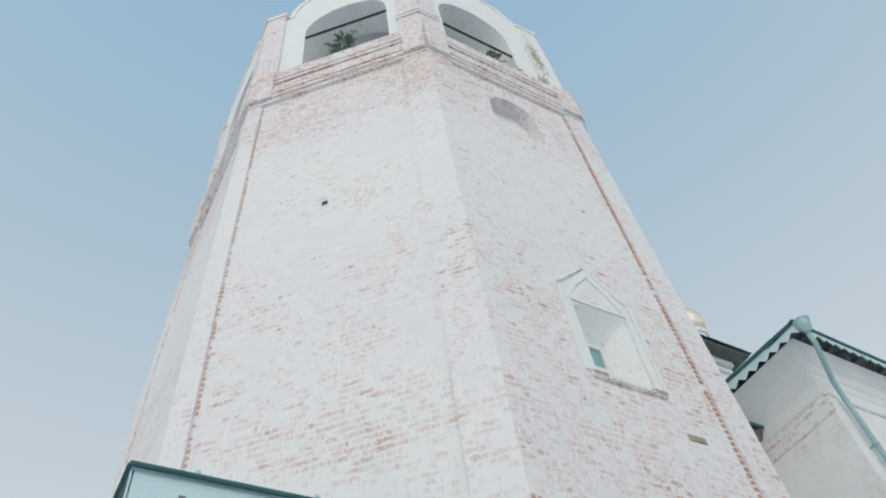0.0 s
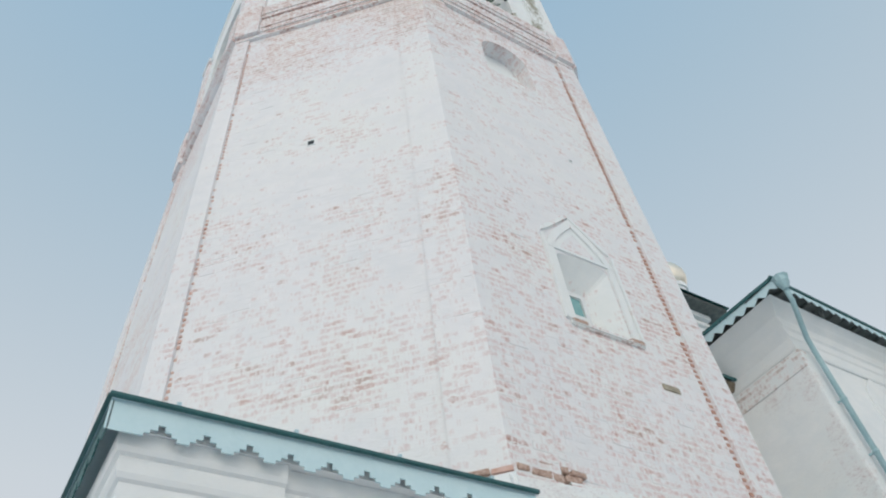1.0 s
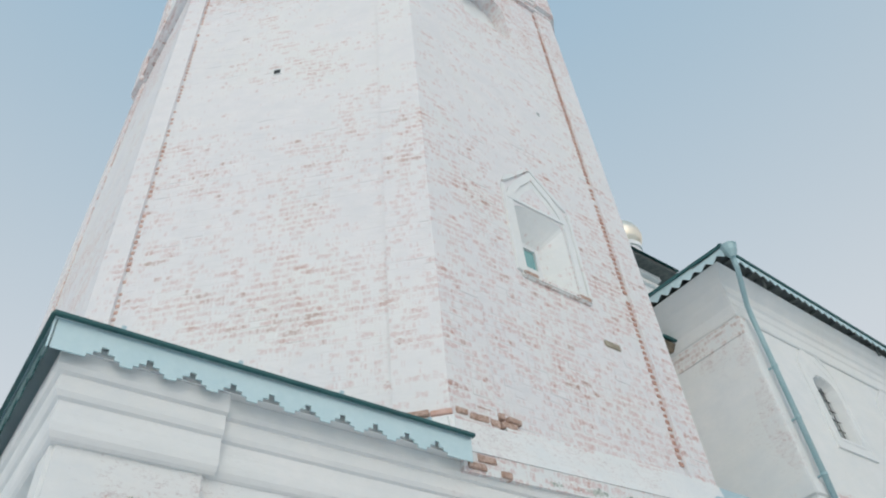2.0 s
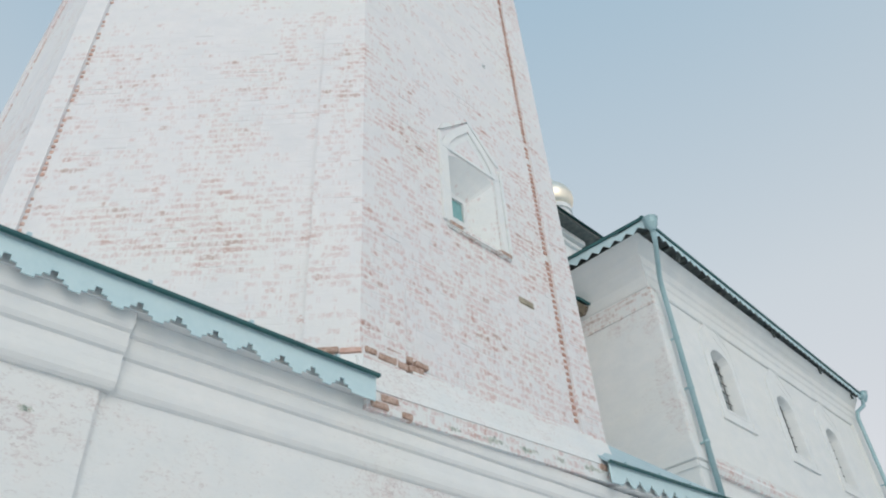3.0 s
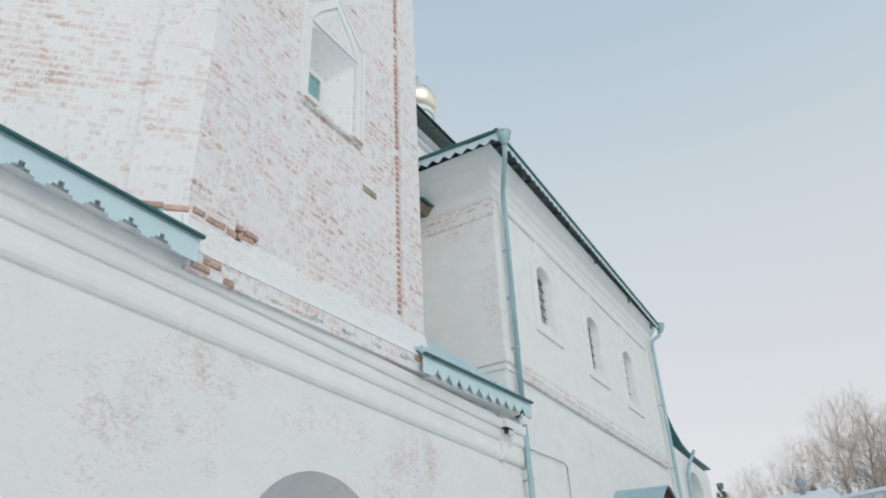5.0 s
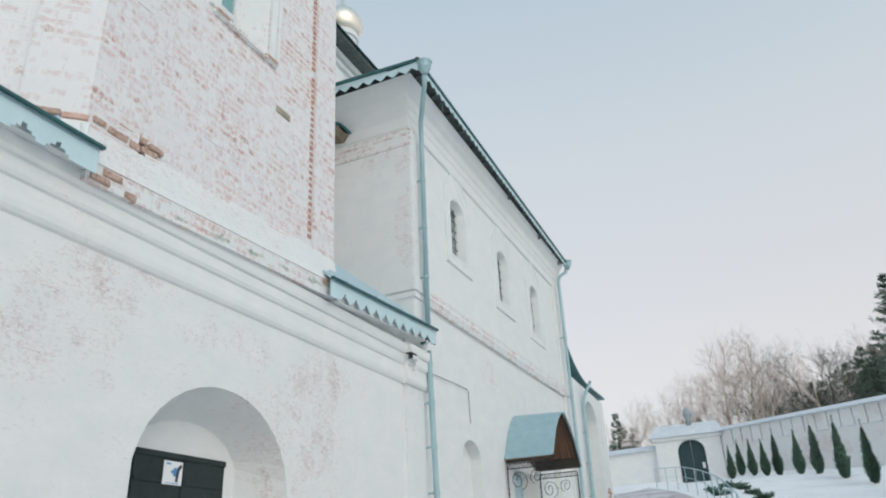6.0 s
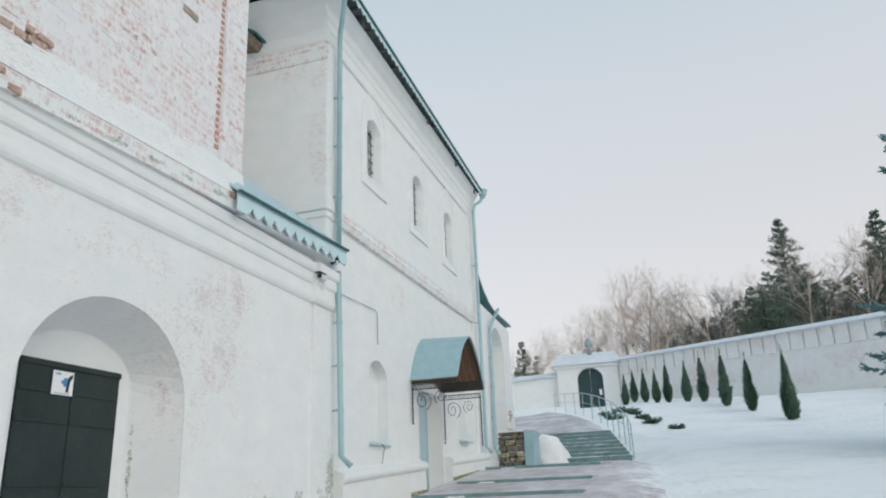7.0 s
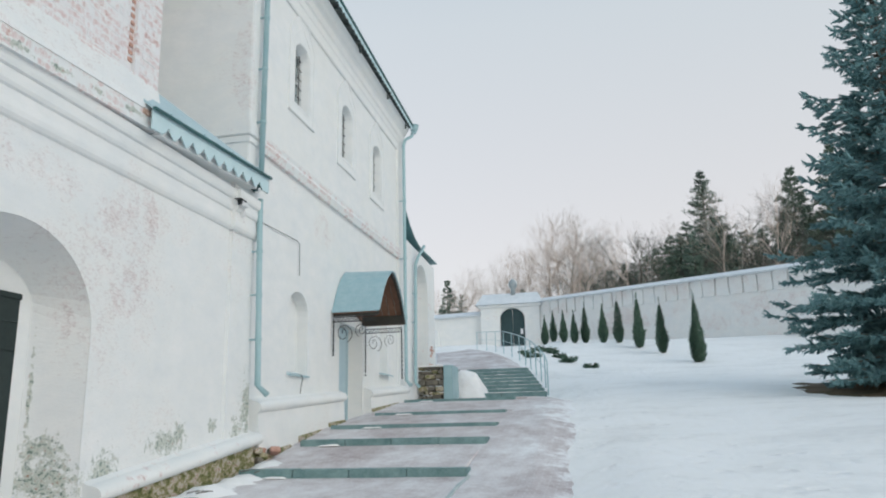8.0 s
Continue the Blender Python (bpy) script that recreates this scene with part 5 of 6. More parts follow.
# ---- main church behind ----
def build_main_church():
    c = thing("main_church", -9, 2, 1, "tall white church body with dark eaves and a gilded cupola", "church")
    part("wall", boxes((-16, -5.45, -4, 7.0, 0, 16.8), bevel=0.03), WASH, c)
    part("cornice_moulding", boxes((-16.1, -5.33, -4.1, 7.12, 16.35, 16.5), (-16.1, -5.25, -4.2, 7.2, 16.62, 16.8), bevel=0.02), WASH, c)
    part("soffit", boxes((-16.6, -4.85, -4.6, 7.55, 16.8, 16.92)), SOFFIT, c, "dark eaves boards")
    bm = bmesh.new()
    low = [bm.verts.new(v) for v in ((-16.7, -4.7, 16.92), (-4.75, -4.7, 16.92), (-4.75, 7.65, 16.92), (-16.7, 7.65, 16.92))]
    top = [bm.verts.new(v) for v in ((-12, 0, 19.0), (-9.5, 0, 19.0), (-9.5, 3, 19.0), (-12, 3, 19.0))]
    bm.faces.new(top)
    for i in range(4):
        bm.faces.new((low[i], low[(i + 1) % 4], top[(i + 1) % 4], top[i]))
    part("roof", bm, TEAL_DARK, c)
    part("apse", boxes((-12, -5.8, 7.0, 11.0, 0, 16.0), bevel=0.03), WASH, c)
    bm = bmesh.new()
    tube(bm, [(-7.1, 8.7, 15.8), (-7.1, 8.7, 20.3)], 0.56, 20)
    tube(bm, [(-7.1, 8.7, 20.0), (-7.1, 8.7, 20.2)], 0.64, 20)
    part("drum", bm, WASH, c, smooth=False)
    bm = bmesh.new()
    prof = [(0.66, 0.0), (0.80, 0.2), (0.86, 0.45), (0.84, 0.7), (0.72, 0.98), (0.5, 1.25), (0.28, 1.48), (0.12, 1.75), (0.05, 2.1)]
    tube(bm, [(-7.1, 8.7, 20.28 + h * 0.9) for _, h in prof], [r * 0.9 for r, _ in prof], 24)
    part("cupola", bm, GOLD, c, "gilded onion cupola", smooth=True)


build_main_church()


# ---- paving and steps ----
def strip_sheet(name, left, right, ys, lift, material, label):
    """A thin paved sheet that follows the path, from x = left(y) to right(y)."""
    bm = bmesh.new()
    rows = []
    for y in ys:
        a, b = left(y), right(y)
        rows.append([bm.verts.new((a + (b - a) * k / 6, y, path_z(y) + lift - (0.16 if k == 6 else 0.0) + 0.01 * noise.noise(Vector((k * 0.9, y * 1.3, 2))))) for k in range(7)])
    under = [[bm.verts.new((v.co.x, v.co.y, v.co.z - 0.12)) for v in r] for r in rows]
    for a, b in zip(rows, rows[1:]):
        for k in range(6):
            bm.faces.new((a[k], a[k + 1], b[k + 1], b[k]))
    for a, b, c, d in zip(rows, rows[1:], under, under[1:]):
        bm.faces.new((a[0], b[0], d[0], c[0]))
        bm.faces.new((b[-1], a[-1], c[-1], d[-1]))
    bmesh.ops.recalc_face_normals(bm, faces=bm.faces)
    return tagged(part(name, bm, material), label, "pavement", kind="structure")


strip_sheet("pavement", lambda y: 0.1, lambda y: float(np.interp(y, (-14, -2, 4, 9, 11.3), (6.0, 4.95, 4.75, 4.5, 3.9))) + 0.22 * noise.noise(Vector((y * 0.6, 1, 1))) + 0.07 * noise.noise(Vector((y * 1.9, 4, 1))), np.arange(-14, 11.31, 0.2), -0.02, PAVING, "frosted reddish paving along the church wall")
strip_sheet("pavement", lambda y: float(np.interp(y, (14.2, 22, 32), (-0.4, -2.0, -4.6))), lambda y: float(np.interp(y, (14.2, 18, 22, 32), (2.68, 1.95, 0.85, -2.2))), np.arange(14.2, 32, 0.5), 0.02, PAVING, "frosted reddish paving up to the gate")


def snow_strip(x0, x1, y, z, width, height, seed):
    """An uneven strip of snow lying along x."""
    rnd = random.Random(seed)
    bm = bmesh.new()
    n = max(6, int((x1 - x0) / 0.09))
    rows = []
    for k in range(n + 1):
        x = x0 + (x1 - x0) * k / n
        q = 0.35 + 0.9 * abs(noise.noise(Vector((x * 2.3, seed, 0.5)))) + rnd.uniform(0, 0.3)
        if k in (0, n):
            q = 0.1
        rows.append([bm.verts.new(p) for p in ((x, y - width * 0.1 * q, z - 0.004), (x, y + width * 0.15, z + height * q * 0.8), (x, y + width * 0.8 * q + 0.02, z + height * q), (x, y + width * 1.6 * q + 0.05, z - 0.004))])
    for a, b in zip(rows, rows[1:]):
        for i in range(3):
            bm.faces.new((a[i], b[i], b[i + 1], a[i + 1]))
    bmesh.ops.recalc_face_normals(bm, faces=bm.faces)
    return bm


def build_steps():
    s = thing("low_steps", 1.8, -0.4, 0.9, "wide low granite steps with frosted treads along the church", "steps")
    for y, left, right, z in ((-0.47, 0.24, 3.28, 0.872), (1.4, 0.31, 3.25, 1.21), (2.75, 0.30, 3.22, 1.42), (4.85, 0.45, 3.10, 1.655), (7.75, 0.28, 2.95, 1.99)):
        n = max(3, round((right - left) / 0.75))
        for k in range(n):
            a, b = left + (right - left) * k / n, left + (right - left) * (k + 1) / n - 0.008
            part("step_stone", boxes((a, b, y, y + 0.34, z - 0.16 + random.uniform(-0.006, 0.006), z + random.uniform(-0.004, 0.004)), bevel=0.008), GRANITE, s)
        part("snow_rim", snow_strip(left + 0.25 + (z * 7) % 0.6, left + 0.6 + (z * 7) % 0.6, y - 0.07, path_z(y) - 0.015, 0.035, 0.03, int(z * 100)), SNOW, s, "snow swept against the riser")
    # treads: paving between the risers, up to each stone's top
    edges = [(-0.47, 0.872), (1.4, 1.21), (2.75, 1.42), (4.85, 1.655), (7.75, 1.99), (11.3, 2.22)]
    for (ya, za), (yb, zb) in zip(edges, edges[1:]):
        bm = bmesh.new()
        top = [bm.verts.new(p) for p in ((0.28, ya + 0.30, za - 0.004), (3.2, ya + 0.30, za - 0.004), (3.2, yb, zb - 0.11), (0.28, yb, zb - 0.11))]
        low = [bm.verts.new((v.co.x, v.co.y, v.co.z - 0.15)) for v in top]
        bm.faces.new(top)
        for i in range(4):
            bm.faces.new((top[i], low[i], low[(i + 1) % 4], top[(i + 1) % 4]))
        part("tread", bm, PAVING, s, "frosted reddish paving")
    u = thing("upper_steps", 2.2, 12.5, 2.1, "flight of granite steps leading up to the gate path", "steps")
    for k in range(8):
        y = 11.5 + k * 0.34
        a, b = 1.5 - k * 0.165, 3.42 - k * 0.105
        z = 2.235 + k * 0.122
        n = 3
        for i in range(n):
            p, q = a + (b - a) * i / n, a + (b - a) * (i + 1) / n - 0.008
            part("step_stone", boxes((p, q, y, y + 0.5, z - 0.17, z + random.uniform(-0.004, 0.004)), bevel=0.01), GRANITE, u)
        part("tread", boxes((a + 0.02, b - 0.02, y + 0.05, y + 0.5, z + 0.001, z + 0.009), bevel=0.003), PAVING, u, "frosted tread")
        part("snow_rim", snow_strip(a + 0.02 + 0.5 * (k % 3), b - 0.02 - 0.4 * (k % 2), y + 0.12, z, 0.06, 0.03, 80 + k), SNOW, u, "snow left on the tread")


build_steps()


def build_wall_foot():
    """Snow, moss and twigs along the foot of the tower base."""
    bm = snow_strip(-3.3, 0.3, 0.0, 0.0, 0.34, 0.10, 5)
    for v in bm.verts:
        v.co = Vector((0.2 + v.co.y, v.co.x, v.co.z + path_z(v.co.x) - 0.02))
    tagged(part("snow_drift", bm, SNOW, smooth=True), "thin snow drift along the tower footing", "snow", kind="stuff")
    rnd = random.Random(15)
    for i in range(5):
        y = rnd.uniform(-2.4, -0.3)
        x = rnd.uniform(0.38, 0.62)
        z = path_z(y) + 0.06
        t = thing("twig", x, y, z, "dark fallen twig lying on the snow", "twig", "twigs by the footing")
        bm = bmesh.new()
        d = Vector((rnd.uniform(-0.3, 0.3), rnd.uniform(0.5, 1), 0)).normalized() * rnd.uniform(0.2, 0.45)
        p = Vector((x, y, z))
        tube(bm, [p - d * 0.5, p + Vector((0.03, 0, 0.015)), p + d * 0.5], [0.009, 0.007, 0.003], 5)
        tube(bm, [p, p + Vector((d.y, -d.x, 0.05)) * 0.45], [0.005, 0.002], 4)
        part("stem", bm, BARK, t)


build_wall_foot()


def build_kerb():
    """A narrow granite kerb between the steps and the ramp."""
    line = [(3.36, -2.4), (3.30, -1.2), (3.31, -0.47)]
    k = thing("kerb", 3.3, 1, 1.2, "narrow granite kerb between the steps and the ramp", "kerb")
    for (xa, ya), (xb, yb) in zip(line, line[1:]):
        n = max(1, round((yb - ya) / 0.9))
        for i in range(n):
            f, g = i / n, (i + 1) / n - 0.012
            bm = bmesh.new()
            vs = []
            for q in (f, g):
                x, y = xa + (xb - xa) * q, ya + (yb - ya) * q
                z = path_z(y)
                vs.append([bm.verts.new(p) for p in ((x - 0.018, y, z - 0.1), (x - 0.018, y, z + 0.002), (x + 0.018, y, z + 0.002), (x + 0.018, y, z - 0.1))])
            for j in range(4):
                bm.faces.new((vs[0][j], vs[0][(j + 1) % 4], vs[1][(j + 1) % 4], vs[1][j]))
            bm.faces.new(vs[0][::-1])
            bm.faces.new(vs[1])
            bmesh.ops.recalc_face_normals(bm, faces=bm.faces)
            part("kerb_stone", bm, KERB, k)


build_kerb()


def build_retaining():
    w = thing("retaining_wall", 0.4, 10.3, 2.1, "low rubble stone wall with a pale blue end post", "wall")
    rnd = random.Random(4)
    z = 2.08
    while z < 2.92:
        h = rnd.uniform(0.08, 0.17)
        x = 0.06
        while x < 0.76:
            l = rnd.uniform(0.1, 0.34)
            bm = boxes((x, min(x + l - 0.015, 0.77), 10.05 + rnd.uniform(-0.035, 0.03), 10.5, z, z + h - 0.015 + rnd.uniform(-0.02, 0.015)), bevel=0.02)
            for v in bm.verts:
                v.co += noise.noise_vector(v.co * 7) * 0.022
            part("stone", bm, (RUBBLE, RUBBLE, FOOT)[rnd.randrange(3)], w)
            x += l
        z += h
    part("end_post", boxes((0.78, 1.02, 10.0, 10.9, 2.05, 2.96), bevel=0.015), PIPE, w, "pale blue painted end post")
    part("coping", boxes((0.06, 0.775, 10.0, 10.55, 2.93, 2.98), bevel=0.01), SNOW, w)
    m = bmesh.new()
    bmesh.ops.create_icosphere(m, subdivisions=4, radius=1)
    for v in m.verts:
        n = 1 + 0.12 * noise.noise(v.co * 1.7) + 0.05 * noise.noise(v.co * 5)
        v.co = Vector((1.22 + v.co.x * 0.56 * n - 0.2 * max(0, v.co.z), 11.72 + v.co.y * 0.5 * n, 2.12 + v.co.z * 0.80 * n))
    tagged(part("snow_heap", m, SNOW, smooth=True), "heap of shovelled snow beside the steps", "snow", kind="stuff")


build_retaining()


def build_railing():
    r = thing("stair_railing", 3.3, 12, 2.2, "thin grey metal railing beside the steps and path", "railing")
    line = [(3.47, 11.45), (3.35, 12.2), (3.18, 12.9), (2.97, 13.6), (2.74, 14.4), (2.42, 16.0), (2.0, 18.0), (1.48, 20.0), (0.9, 22.0), (0.2, 24.5), (-0.6, 27.0), (-1.5, 29.5)]
    tops = []
    for x, y in line:
        z = path_z(y)
        bm = bmesh.new()
        tube(bm, [(x, y, z - 0.05), (x, y, z + 0.9)], 0.017, 6)
        part("post", bm, PIPE, r)
        tops.append((x, y, z + 0.9))
    bm = bmesh.new()
    tube(bm, tops, 0.018, 6)
    part("top_rail", bm, PIPE, r)
    bm = bmesh.new()
    tube(bm, [(x, y, z - 0.4) for x, y, z in tops], 0.010, 6)
    part("lower_rail", bm, PIPE, r)


build_railing()


# ---- gate and boundary wall ----
GATE_Y = 38.0


def build_gate():
    g = thing("gatehouse", 0.0, GATE_Y, 6.3, "small white gatehouse with an arched dark green gate and cupola", "gate")
    z = 6.35
    part("wall", slab(rect(-2.6, 1.25, z - 0.5, 8.75), [arch(-1.35, 0.27, z - 0.2, 8.0, 0.72, 14)], 0.9, facing(0, GATE_Y, 1, 0)), WASH_PATCHY, g)
    part("eaves_moulding", boxes((-2.75, 1.4, GATE_Y - 0.15, GATE_Y + 1.0, 8.75, 8.95), bevel=0.03), WASH, g)
    bm = bmesh.new()
    pts = [(-2.9, GATE_Y - 0.3, 8.95), (1.55, GATE_Y - 0.3, 8.95), (1.55, GATE_Y + 1.2, 8.95), (-2.9, GATE_Y + 1.2, 8.95), (-2.5, GATE_Y + 0.45, 9.75), (1.15, GATE_Y + 0.45, 9.75)]
    v = [bm.verts.new(p) for p in pts]
    for q in ((0, 1, 5, 4), (2, 3, 4, 5), (1, 2, 5), (3, 0, 4), (3, 2, 1, 0)):
        bm.faces.new([v[i] for i in q])
    part("roof", bm, TIN, g, "pale tin roof dusted with snow")
    bm = bmesh.new()
    prof = [(0.22, 9.6), (0.22, 10.05), (0.34, 10.12), (0.42, 10.3), (0.36, 10.5), (0.2, 10.62), (0.05, 10.75)]
    tube(bm, [(-0.45, GATE_Y + 0.4, h) for _, h in prof], [q * 0.72 for q, _ in prof], 14)
    part("cupola", bm, TIN_DULL, g, "small tin cupola", smooth=True)
    for a, b in ((-1.33, -0.55), (-0.53, 0.25)):
        leaf = part("gate_leaf", slab(rect(a, b, z - 0.1, 8.7), [], 0.06, facing(0, GATE_Y + 0.3, 1, 0)), DOOR_GREEN, g, "dark green gate leaf")
    part("notice", boxes((-0.05, 0.12, GATE_Y + 0.28, GATE_Y + 0.295, 7.0, 7.35)), PAPER, g, "white paper notice")


TIN_DULL = mottled("dull_tin", (0.22, 0.27, 0.29), (0.42, 0.47, 0.49), 3, 0.5)
TIN = mottled("tin_sheet", (0.55, 0.60, 0.64), (0.74, 0.78, 0.81), 2, 0.5)
DOOR_GREEN = mottled("dark_green_paint", (0.015, 0.04, 0.045), (0.03, 0.07, 0.075), 3, 0.6)
build_gate()


def build_boundary():
    w = thing("boundary_wall", 7, 32, 5.5, "long white monastery wall with pilasters and a tin coping", "wall")
    ax, ay, bx, by = 1.2, GATE_Y + 0.2, 24.0, 15.0
    length = math.hypot(bx - ax, by - ay)
    m = facing(ax, ay, (bx - ax) / length, (by - ay) / length)
    top = lambda u: 9.0 - 0.062 * u if u < 20 else 7.76 - 0.05 * (u - 20)
    us = [length * k / 12 for k in range(13)]
    part("wall", slab([(0, 4.5), (length, 2.0)] + [(u, top(u)) for u in us[::-1]], [], 0.9, m), WASH_WALL, w)
    cop = bmesh.new()
    prof = [(0.28, 0.0), (0.30, 0.05), (-0.45, 0.34), (-1.2, 0.05), (-1.18, 0.0)]
    rows = [[cop.verts.new((u, top(u) + v, q)) for q, v in prof] for u in us]
    for a, b in zip(rows, rows[1:]):
        for k in range(5):
            cop.faces.new((a[k], a[(k + 1) % 5], b[(k + 1) % 5], b[k]))
    bmesh.ops.recalc_face_normals(cop, faces=cop.faces)
    bmesh.ops.transform(cop, matrix=m, verts=cop.verts)
    part("coping", cop, TIN, w, "tin coping dusted with snow")
    # a row of blind slots under the coping, between short pilasters
    for k in range(40):
        u = 0.5 + k * 0.78
        t = top(u)
        part("pilaster", slab([(u, t - 0.80), (u + 0.08, t - 0.88), (u + 0.58, t - 0.91), (u + 0.66, t - 0.84), (u + 0.66, t - 0.04), (u, t)], [], 0.3, m @ Matrix.Translation((0, 0, 0.08))), WASH_WALL, w)
    # to the left of the gate
    m = facing(-30, GATE_Y + 0.4, 1, 0)
    part("wall", slab([(0, 4.5), (27.4, 4.5), (27.4, 8.35), (0, 7.6)], [], 0.8, m), WASH, w)
    part("coping", sloped_run([(0.2, 0), (0.22, 0.05), (-0.4, 0.36), (-1.0, 0.05), (-1.0, 0)], 0, 27.4, 7.6, 8.35, m), TIN, w, "tin coping dusted with snow")
    bm = slab([(23.4, 6.0), (24.6, 6.0), (24.5, 7.5), (24.0, 7.6)], [], 0.5, m @ Matrix.Translation((0, 0, 0.45)))
    part("buttress", bm, WASH_PATCHY, w)


build_boundary()


# ---- planting ----
def blades(bm, p, axis, length, width, n, rnd, droop=0.3):
    """Small flat leaf blades scattered round a twig."""
    axis = axis.normalized()
    side = axis.orthogonal().normalized()
    for _ in range(n):
        a = rnd.uniform(0, 2 * math.pi)
        out = (side * math.cos(a) + axis.cross(side) * math.sin(a))
        d = (out * rnd.uniform(0.4, 1.0) + axis * rnd.uniform(0.5, 1.2)).normalized()
        d.z -= droop * rnd.random()
        o = p + axis * rnd.uniform(0, length)
        q = d.orthogonal().normalized() * width
        l = length * rnd.uniform(0.5, 0.9)
        bm.faces.new([bm.verts.new(v) for v in (o - q * 0.5, o + d * l * 0.5 - q, o + d * l, o + d * l * 0.5 + q)])


def thuja(height, radius, seed, label):
    rnd = random.Random(seed)
    t = thing("thuja", 0, 0, 0, label, "thuja", "row of young thujas before the wall")
    bm = bmesh.new()
    tube(bm, [(0, 0, -0.1), (0, 0, height * 0.6)], [0.05, 0.02], 6)
    part("trunk", bm, BARK, t)
    bm = bmesh.new()
    # upright sprays: a narrow spindle, ragged at the foot, drawn out to a thin leader
    for _ in range(900):
        s = rnd.random() ** 1.25
        edge = radius * min(0.52 + 2.4 * s, 1.08 * (1 - s) ** 0.8 + 0.03) * (0.86 + 0.2 * math.sin(9 * s + seed * 2) * math.cos(5 * s))
        r = edge * rnd.choice((0.35, 0.65, 0.85, 1.0, 1.0, 1.1, 1.25 if s < 0.3 else 1.0))
        a = rnd.uniform(0, 6.283)
        p = Vector((r * math.cos(a), r * math.sin(a), s * height * 0.86))
        lean = rnd.uniform(0.1, 0.42)
        d = Vector((math.cos(a) * lean, math.sin(a) * lean, 1)).normalized()
        l = 0.30 * (1.1 - 0.75 * s) * rnd.uniform(0.6, 1.2)
        for f in (0.0, 0.3, 0.6):
            blades(bm, p + d * l * f, d, l * 0.45, 0.020 * (1.1 - 0.6 * s), 3, rnd, 0.0)
    for _ in range(26):
        blades(bm, Vector((0, 0, height * rnd.uniform(0.78, 1.0))), Vector((rnd.uniform(-.12, .12), rnd.uniform(-.12, .12), 1)), 0.10, 0.010, 3, rnd, 0.0)
    part("crown", bm, THUJA_M, t)
    return t


THUJAS = [(0.1214, 18.6, 2.6), (0.0779, 21.4, 2.15), (0.0494, 23.6, 2.35), (0.0238, 25.6, 2.2), (0.0042, 27.3, 1.95), (-0.0192, 29.4, 2.1), (-0.0337, 30.8, 1.75), (-0.0478, 32.0, 1.8), (-0.0613, 33.2, 1.8), (-0.0725, 34.4, 1.75)]


def build_thujas():
    kinds = [thuja(2.6, 0.235, 1, "dark green young thuja standing in snow"), thuja(2.2, 0.19, 2, "slim dark green young thuja standing in snow"), thuja(1.9, 0.155, 3, "short dark green young thuja standing in snow")]
    used = set()
    for i, (b, y, h) in enumerate(THUJAS):
        k = 0 if i == 0 else (1 if h > 2.0 else 2)
        x = 5 + b * (y + 9.77)
        s = h / (2.6, 2.2, 1.9)[k]
        m = pose(x, y, ground_z(x, y) - 0.02, 0, 0, i * 77)
        if k not in used:
            used.add(k)
            kinds[k].matrix_world = m
        else:
            o = copy_thing(kinds[k], m)
            o.scale = (s, s, s)


build_thujas()


